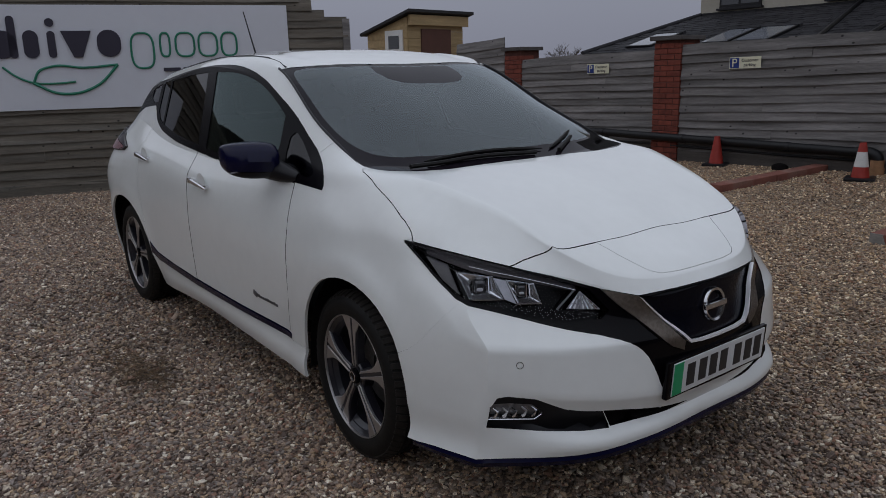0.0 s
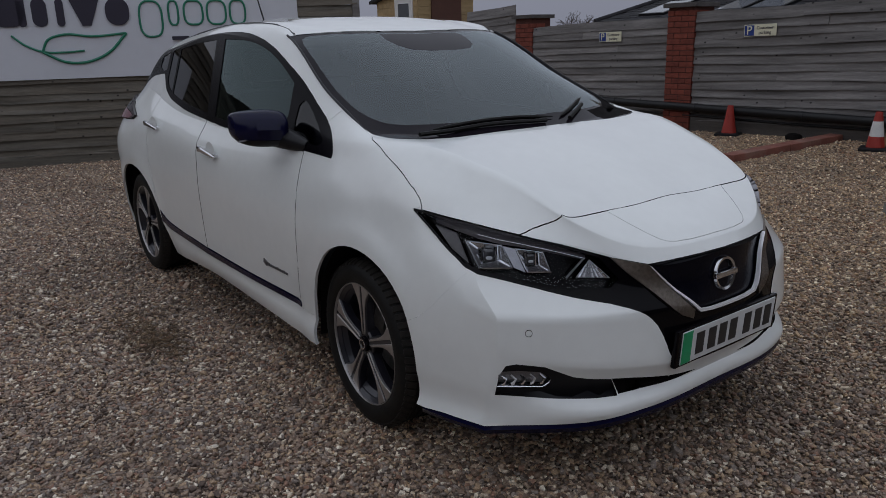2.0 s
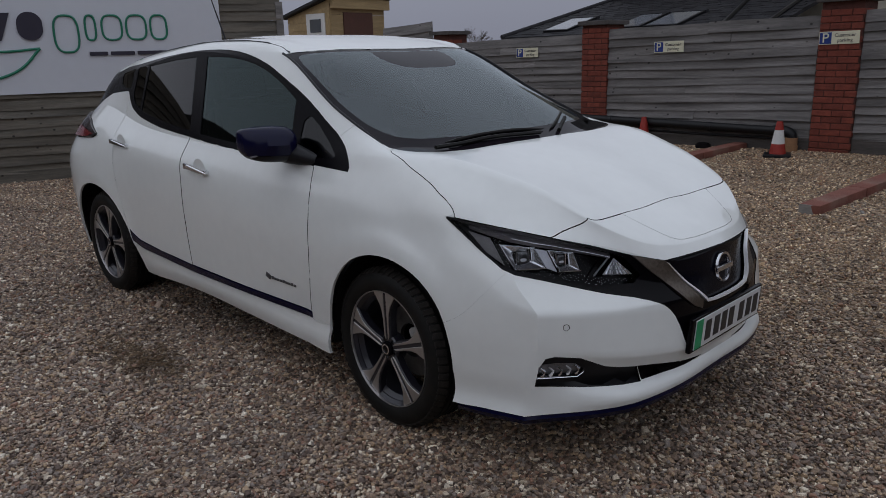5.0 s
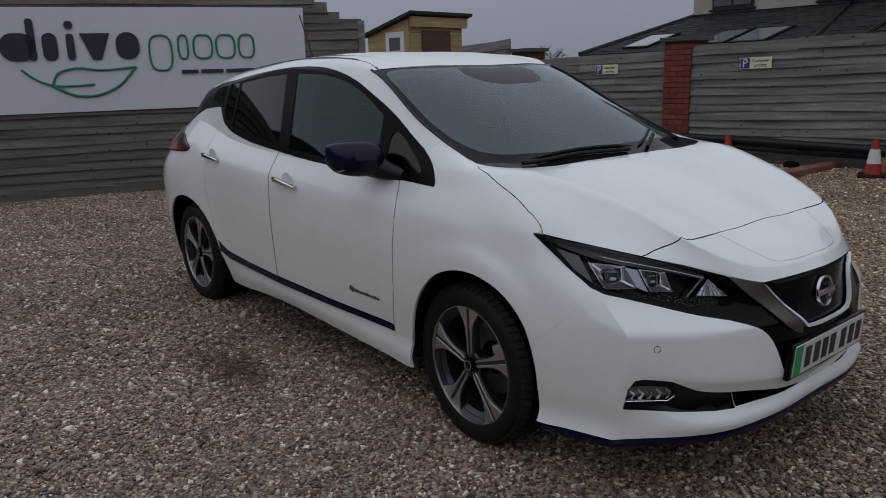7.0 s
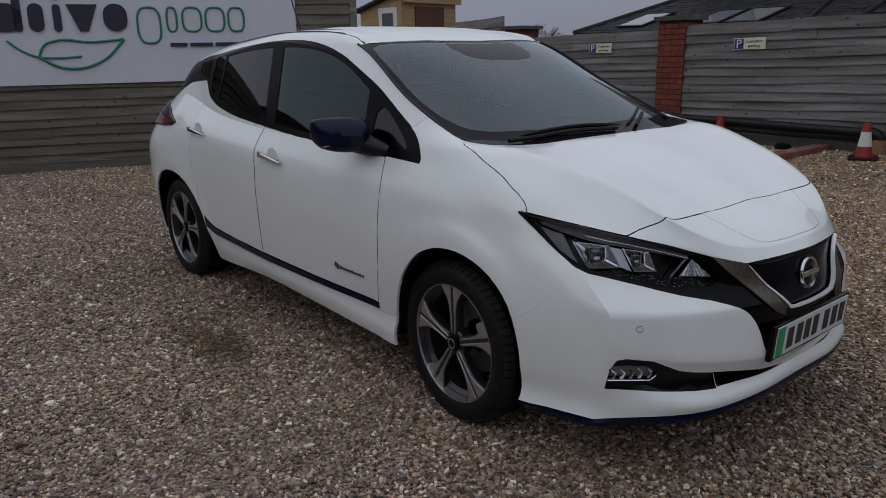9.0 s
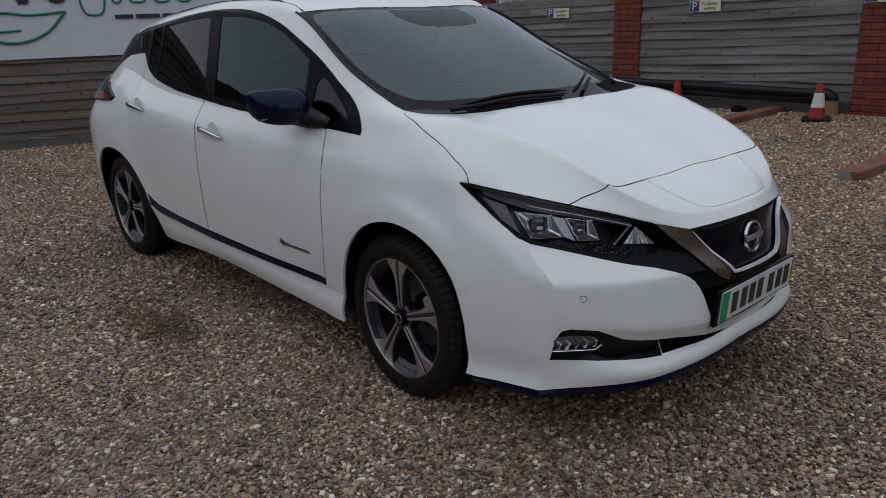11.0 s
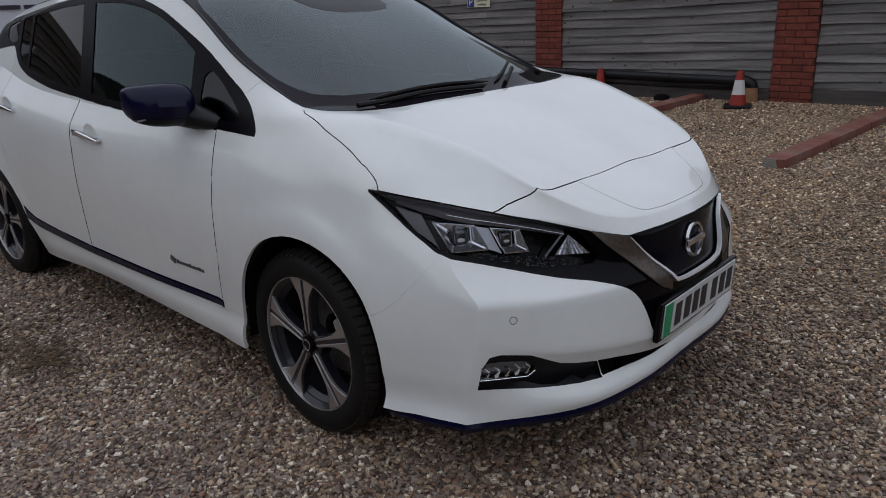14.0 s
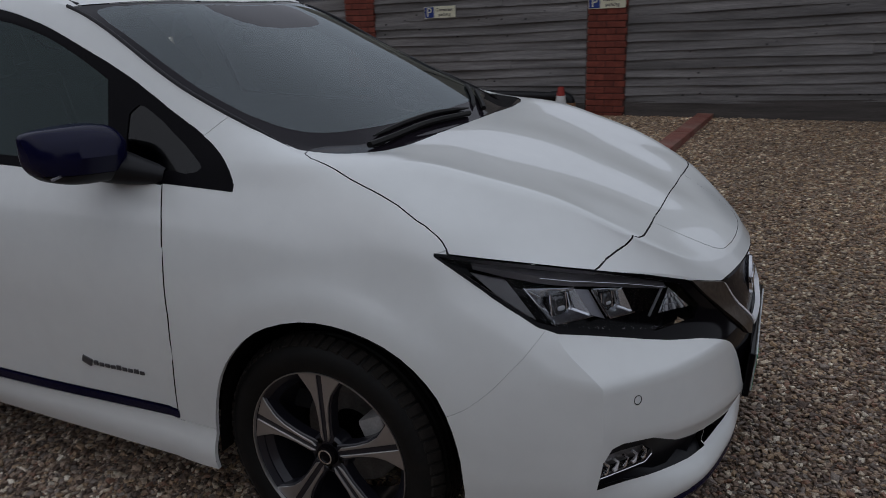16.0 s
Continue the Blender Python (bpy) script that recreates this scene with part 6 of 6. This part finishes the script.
def house():
    h = thing("house", "cream rendered house with a slate lean-to roof and roof windows", "house")
    wall_y, eave_y, eave_z, k, right = 16.0, 12.2, 1.72, 0.2467, -3.95
    part("wall", box(-9.95, wall_y, 0, 9, wall_y + 6, 6.2), RENDERED, h, "cream render", False)
    part("lean_to_wall", box(-10.2, eave_y + 0.2, 0, right - 0.15, wall_y, 1.66), RENDERED, h, "", False)
    def on_roof(y):
        return eave_z + (y - eave_y) * k
    def hip(y):                                # the roof's left edge runs in towards the wall's corner
        return -10.66 + (y - eave_y) * 0.19
    deck = bmesh.new()
    q = [(hip(eave_y), eave_y), (right, eave_y), (right, wall_y), (hip(wall_y), wall_y)]
    up, lo = ([deck.verts.new((x, y, on_roof(y) + d)) for x, y in q] for d in (0.0, -0.08))
    for f in ((up[0], up[1], up[2], up[3]), lo[::-1], *((up[i], lo[i], lo[(i + 1) % 4], up[(i + 1) % 4]) for i in range(4))):
        deck.faces.new(f)
    part("lean_to_roof", deck, SLATE, h, "dark slate roof", False)
    slates = bmesh.new()
    rnd = random.Random(4)
    for r in range(18):
        y = eave_y + r * 0.214
        x = hip(y) + (0.15 if r % 2 else 0)
        while x < right - 0.2:
            z = on_roof(y) + 0.005 + rnd.uniform(0, 0.009)
            q = [(x, y, z + 0.012), (x + 0.29, y, z + 0.012), (x + 0.29, y + 0.30, z + 0.30 * k + 0.004), (x, y + 0.30, z + 0.30 * k + 0.004)]
            v = [slates.verts.new(p) for p in q + [(a, b, c - 0.014) for a, b, c in q]]
            for f in ((0, 1, 2, 3), (0, 4, 5, 1), (1, 5, 6, 2), (3, 2, 6, 7), (0, 3, 7, 4)):
                slates.faces.new([v[i] for i in f])
            x += 0.30
    tagged(part("slating", slates, SLATE, h, "", False), kind="stuff")
    lift = Matrix.Rotation(math.atan(k), 4, "X")
    for x0, ww, y0, depth in ((-9.62, 0.72, 12.55, 1.25), (-7.62, 0.66, 12.55, 1.20), (-6.86, 0.80, 12.55, 1.25)):
        w = part("roof_window", box(0, 0, 0, ww, depth, 0.06, 0.006), SATIN_BLACK, h, "roof window frame", False, Matrix.Translation((x0, y0, on_roof(y0) + 0.01)) @ lift)
        part("pane", box(0.05, 0.05, 0.058, ww - 0.05, depth - 0.05, 0.064), SKY_PANE, w, "pane with the sky's reflection in its colour", False)
        part("top_flashing", box(-0.03, depth - 0.02, 0.0, ww + 0.03, depth + 0.10, 0.075, 0.006), SLATE, w, "", False)
    for x0, x1 in ((-9.37, -8.22), (-6.58, -5.35)):
        w = part("window", box(x0, wall_y - 0.05, 2.80, x1, wall_y + 0.02, 4.1), SATIN_BLACK, h, "dark window frame", False)
        part("window_sill", box(x0 - 0.05, wall_y - 0.12, 2.75, x1 + 0.05, wall_y + 0.01, 2.80, 0.006), SATIN_BLACK, w, "", False)
        for i in range(2):
            half = (x1 - x0 - 0.06) / 2
            part("pane", box(x0 + 0.06 + i * half, wall_y - 0.06, 2.88, x0 + (i + 1) * half, wall_y - 0.045, 4.02), DARK_PANE, w, "", False)
    part("ridge", tube([(hip(eave_y), eave_y, on_roof(eave_y) + 0.03), (hip(wall_y), wall_y, on_roof(wall_y) + 0.03)], 0.055, 8), SLATE, h)
    for x0, x1 in ((-4.98, -5.86), (-4.10, -4.42)):           # raised step flashings
        run = [(x0, eave_y, on_roof(eave_y) + 0.05), (x1, wall_y, on_roof(wall_y) + 0.05)]
        part("step_flashing", tube(run, 0.045, 6), SATIN_BLACK, h, "black step flashing")
    part("head_flashing", box(hip(wall_y), wall_y - 0.05, on_roof(wall_y) - 0.02, right, wall_y - 0.003, on_roof(wall_y) + 0.06), SATIN_BLACK, h, "", False)
    part("downpipe", tube([(-4.46, wall_y - 0.07, 2.3), (-4.46, wall_y - 0.07, 6.0)], 0.05, 10), PIPE_BLACK, h, "black downpipe")
house()


def bare_tree():
    rnd = random.Random(12)
    t = thing("bare_tree", "far bare winter tree with fine twigs", "tree", "", pose(-52.0, 55.5, 0))
    trunk = bmesh.new()
    twigs = bmesh.new()
    tube([(0, 0, 0), (0.1, 0, 1.2), (0, 0.1, 2.0)], [0.22, 0.17, 0.12], 8, trunk)
    def grow(p, d, length, r, depth):
        q = p + d * length
        tube([p, (p + q) / 2 + Vector((rnd.uniform(-1, 1), rnd.uniform(-1, 1), 0)) * length * 0.08, q], [r, r * 0.8, r * 0.6], 4, twigs if depth < 4 else trunk, False)
        if depth:
            for _ in range(3):
                nd = (d + Vector((rnd.uniform(-1, 1), rnd.uniform(-1, 1), rnd.uniform(-0.35, 0.8))) * 0.8).normalized()
                grow(q, nd, length * rnd.uniform(0.6, 0.85), r * 0.58, depth - 1)
    for k in range(6):
        a = k * 1.05
        grow(Vector((0, 0.05, 1.7)), Vector((math.cos(a), math.sin(a), 0.55 + 0.3 * rnd.random())).normalized(), 0.75, 0.075, 4)
    part("trunk", trunk, BARK, t)
    part("crown", twigs, BARK, t)
bare_tree()


# ---- loose gravel ----
def loose_gravel():
    """Real stones over the part of the yard nearest the path."""
    rng = np.random.default_rng(7)
    ico = np.array([(x, y, z) for z in (-1, 1) for x, y in ((-1, -1), (1, -1), (1, 1), (-1, 1))]) * 0.62
    tri = np.array([(0, 2, 1), (0, 3, 2), (4, 5, 6), (4, 6, 7), (0, 1, 5), (0, 5, 4), (1, 2, 6), (1, 6, 5), (2, 3, 7), (2, 7, 6), (3, 0, 4), (3, 4, 7)])
    nv = len(ico)
    spots = []
    for x0, y0, x1, y1, step in ((-1.7, -2.9, 2.1, -0.3, 0.0116), (0.2, -0.3, 2.2, 1.2, 0.0132), (-4.4, -2.7, -1.7, -0.3, 0.016), (-1.0, 1.2, 2.2, 3.6, 0.016), (-4.2, 3.6, 2.3, 6.9, 0.019), (-8.4, -2.4, -4.4, 0.9, 0.020)):
        gx, gy = np.meshgrid(np.arange(x0, x1, step), np.arange(y0, y1, step))
        q = np.c_[gx.ravel(), gy.ravel()] + rng.uniform(-0.5, 0.5, (gx.size, 2)) * step * 1.5
        # under and behind the car, behind the wall and at the walker's feet the bed is enough
        q = q[~((q[:, 0] > -3.3) & (q[:, 0] < 0.5) & (np.abs(q[:, 1]) < 0.45))]
        q = q[(q[:, 1] < -0.3) | (q[:, 0] < -4.4) | (q[:, 0] > 0.5 - 0.66 * np.maximum(q[:, 1], 0))]
        q = q[(q[:, 0] > -8.2 + 0.33 * q[:, 1]) & ((q[:, 1] > 0) | (q[:, 0] < 2.85 + 0.95 * q[:, 1]))]
        spots.append((q, step))
    P = np.concatenate([s[0] for s in spots])
    S = np.concatenate([np.full(len(s[0]), 0.0060 + 0.125 * s[1]) for s in spots]) * rng.lognormal(0, 0.25, len(P))
    n = len(P)
    ax = rng.uniform(0.65, 1.35, (n, 3)) * np.array([1.1, 1.0, 0.62])
    V = (ico[None] * (1 + rng.uniform(-0.30, 0.42, (n, nv, 1))) + rng.uniform(-0.16, 0.16, (n, nv, 3))) * ax[:, None] * S[:, None, None]
    a, b = rng.uniform(0, 2 * math.pi, n), rng.uniform(-0.7, 0.7, n)
    ca, sa, cb, sb = np.cos(a), np.sin(a), np.cos(b), np.sin(b)
    x, z = V[..., 0] * cb[:, None] + V[..., 2] * sb[:, None], -V[..., 0] * sb[:, None] + V[..., 2] * cb[:, None]
    V = np.stack([x * ca[:, None] - V[..., 1] * sa[:, None], x * sa[:, None] + V[..., 1] * ca[:, None], z], -1)
    gz = 0.0045 * np.clip(P[:, 1] - 0.5, 0, 7) ** 2 * np.clip(1 + 0.13 * (P[:, 0] + 0.8), 0, 0.97)
    V += np.c_[P, gz + S * rng.uniform(-0.1, 0.85, n)][:, None]
    me = bpy.data.meshes.new("loose_gravel")
    me.vertices.add(n * nv)
    me.vertices.foreach_set("co", V.astype(np.float32).ravel())
    F = (tri[None] + nv * np.arange(n)[:, None, None]).reshape(-1)
    me.loops.add(len(F))
    me.loops.foreach_set("vertex_index", F.astype(np.int32))
    me.polygons.add(len(F) // 3)
    me.polygons.foreach_set("loop_start", np.arange(0, len(F), 3, dtype=np.int32))
    me.update(calc_edges=True)
    me.polygons.foreach_set("use_smooth", [True] * len(me.polygons))
    me.materials.append(stone_material())
    return tagged(new("loose_gravel", me), "loose brown, grey and pale pea shingle stones", "gravel", "", "stuff")


def stone_material():
    m = bpy.data.materials.new("shingle_stone")
    m.use_nodes = True
    n, l = m.node_tree.nodes, m.node_tree.links
    b = n["Principled BSDF"]
    b.inputs["Roughness"].default_value = 0.62
    g = n.new("ShaderNodeNewGeometry")
    r = n.new("ShaderNodeValToRGB")
    stone_ramp(r.color_ramp)
    l.new(g.outputs["Random Per Island"], r.inputs[0])
    co = n.new("ShaderNodeTexCoord")
    f = n.new("ShaderNodeTexNoise")
    f.inputs["Scale"].default_value, f.inputs["Detail"].default_value = 150, 7
    l.new(co.outputs["Object"], f.inputs["Vector"])
    mr = n.new("ShaderNodeMapRange")
    mr.inputs["To Min"].default_value, mr.inputs["To Max"].default_value = 0.58, 1.75
    l.new(f.outputs["Fac"], mr.inputs["Value"])
    p = n.new("ShaderNodeTexNoise")
    p.inputs["Scale"].default_value, p.inputs["Detail"].default_value = 0.9, 5
    l.new(co.outputs["Object"], p.inputs["Vector"])
    pr = n.new("ShaderNodeMapRange")
    pr.inputs["From Min"].default_value, pr.inputs["From Max"].default_value = 0.3, 0.7
    pr.inputs["To Min"].default_value, pr.inputs["To Max"].default_value = 0.8, 1.15
    l.new(p.outputs["Fac"], pr.inputs["Value"])
    c = n.new("ShaderNodeVectorMath")
    c.operation = "SCALE"
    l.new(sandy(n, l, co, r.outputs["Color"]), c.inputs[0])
    vein = n.new("ShaderNodeTexNoise")           # pale broken edges and veins
    vein.inputs["Scale"].default_value, vein.inputs["Detail"].default_value = 260, 3
    l.new(co.outputs["Object"], vein.inputs["Vector"])
    vr = n.new("ShaderNodeMapRange")
    vr.inputs["From Min"].default_value, vr.inputs["From Max"].default_value = 0.54, 0.66
    vr.inputs["To Min"].default_value, vr.inputs["To Max"].default_value = 0.93, 1.45
    l.new(vein.outputs["Fac"], vr.inputs["Value"])
    l.new(times(n, l, times(n, l, mr.outputs["Result"], pr.outputs["Result"]), vr.outputs["Result"]), c.inputs["Scale"])
    l.new(c.outputs[0], b.inputs["Base Color"])
    worn = n.new("ShaderNodeMix")                # facets with worn, half-rounded edges
    worn.data_type = "VECTOR"
    worn.inputs[0].default_value = 0.72
    l.new(g.outputs["Normal"], worn.inputs[4])
    l.new(g.outputs["True Normal"], worn.inputs[5])
    bp = n.new("ShaderNodeBump")
    bp.inputs["Strength"].default_value, bp.inputs["Distance"].default_value = 0.7, 0.004
    l.new(vein.outputs["Fac"], bp.inputs["Height"])
    l.new(worn.outputs[1], bp.inputs["Normal"])
    l.new(bp.outputs[0], b.inputs["Normal"])
    return m


loose_gravel()


def straw_patch():
    """Brown dead weed lying in the gravel beside the car."""
    rnd = random.Random(31)
    t = thing("dead_weed", "flattened brown dead weed in the gravel", "weed", "", pose(-1.43, -1.24, 0.008, 0, 0, 5), "stuff")
    b = bmesh.new()
    for _ in range(800):
        x, y = rnd.choice((-0.22, 0.0, 0.13, 0.13)) + rnd.gauss(0, 0.12), rnd.gauss(0, 0.075)
        a, l, w = rnd.uniform(0, 6.3), rnd.uniform(0.02, 0.07), rnd.uniform(0.001, 0.0028)
        p = Vector((x, y, rnd.uniform(0.002, 0.014)))
        d, s = Vector((math.cos(a), math.sin(a), rnd.uniform(-0.1, 0.15))) * l, Vector((-math.sin(a), math.cos(a), 0.4)) * w
        v = [b.verts.new(q) for q in (p - s, p + s, p + d * 0.6 + s * 0.8, p + d, p + d * 0.6 - s * 0.8)]
        b.faces.new(v)
    part("stems", b, STRAW, t, "", False)


STRAW = mat("dead_straw", (0.098, 0.060, 0.030), 0.9, 0, 0.3, 30, island=0.4)
straw_patch()


# ---- behind the camera ----
def unseen_buildings():
    """Dark barn and wall added out of view behind the path to hold back sky light; seen only in reflections."""
    b = thing("barn", "dark boarded barn, added out of view to block sky light", "barn", "", pose(0, 0, 0))
    part("wall", box(-16, -10.6, 0, 6.0, -10.0, 3.4), DARK_BOARD, b, "", False)
    m = Matrix(((0, 0, 1, 0), (1, 0, 0, 0), (0, 1, 0, 0), (0, 0, 0, 1)))
    part("roof", prism(((-9.7, 3.3), (-13.5, 5.4), (-17.0, 3.3)), -16.5, 6.3, m), SLATE, b, "", False)
    n = thing("neighbour_building", "dark gabled building beside the yard", "building", "", pose(0, 0, 0))
    part("annex", prism(((-2.6, 0), (-2.6, 3.57), (-4.66, 3.57), (-4.66, 0)), -19, -13.2, m), DARK_BOARD, n, "", False)
    part("gable", prism(((-4.66, 0), (-4.66, 3.30), (-4.85, 3.42), (-7.9, 4.92), (-9.9, 3.93), (-9.9, 0)), -19, -13.2, m), DARK_BOARD, n, "", False)
    # added like the barn: keeps sky light off the car's upright faces
    w = thing("wall_unseen", "dark boarded wall, added out of view to block sky light", "wall", "", None, "structure")
    part("board_wall", box(10.0, -10, 0, 10.3, 9, 3.2), DARK_BOARD, w, "", False)
unseen_buildings()
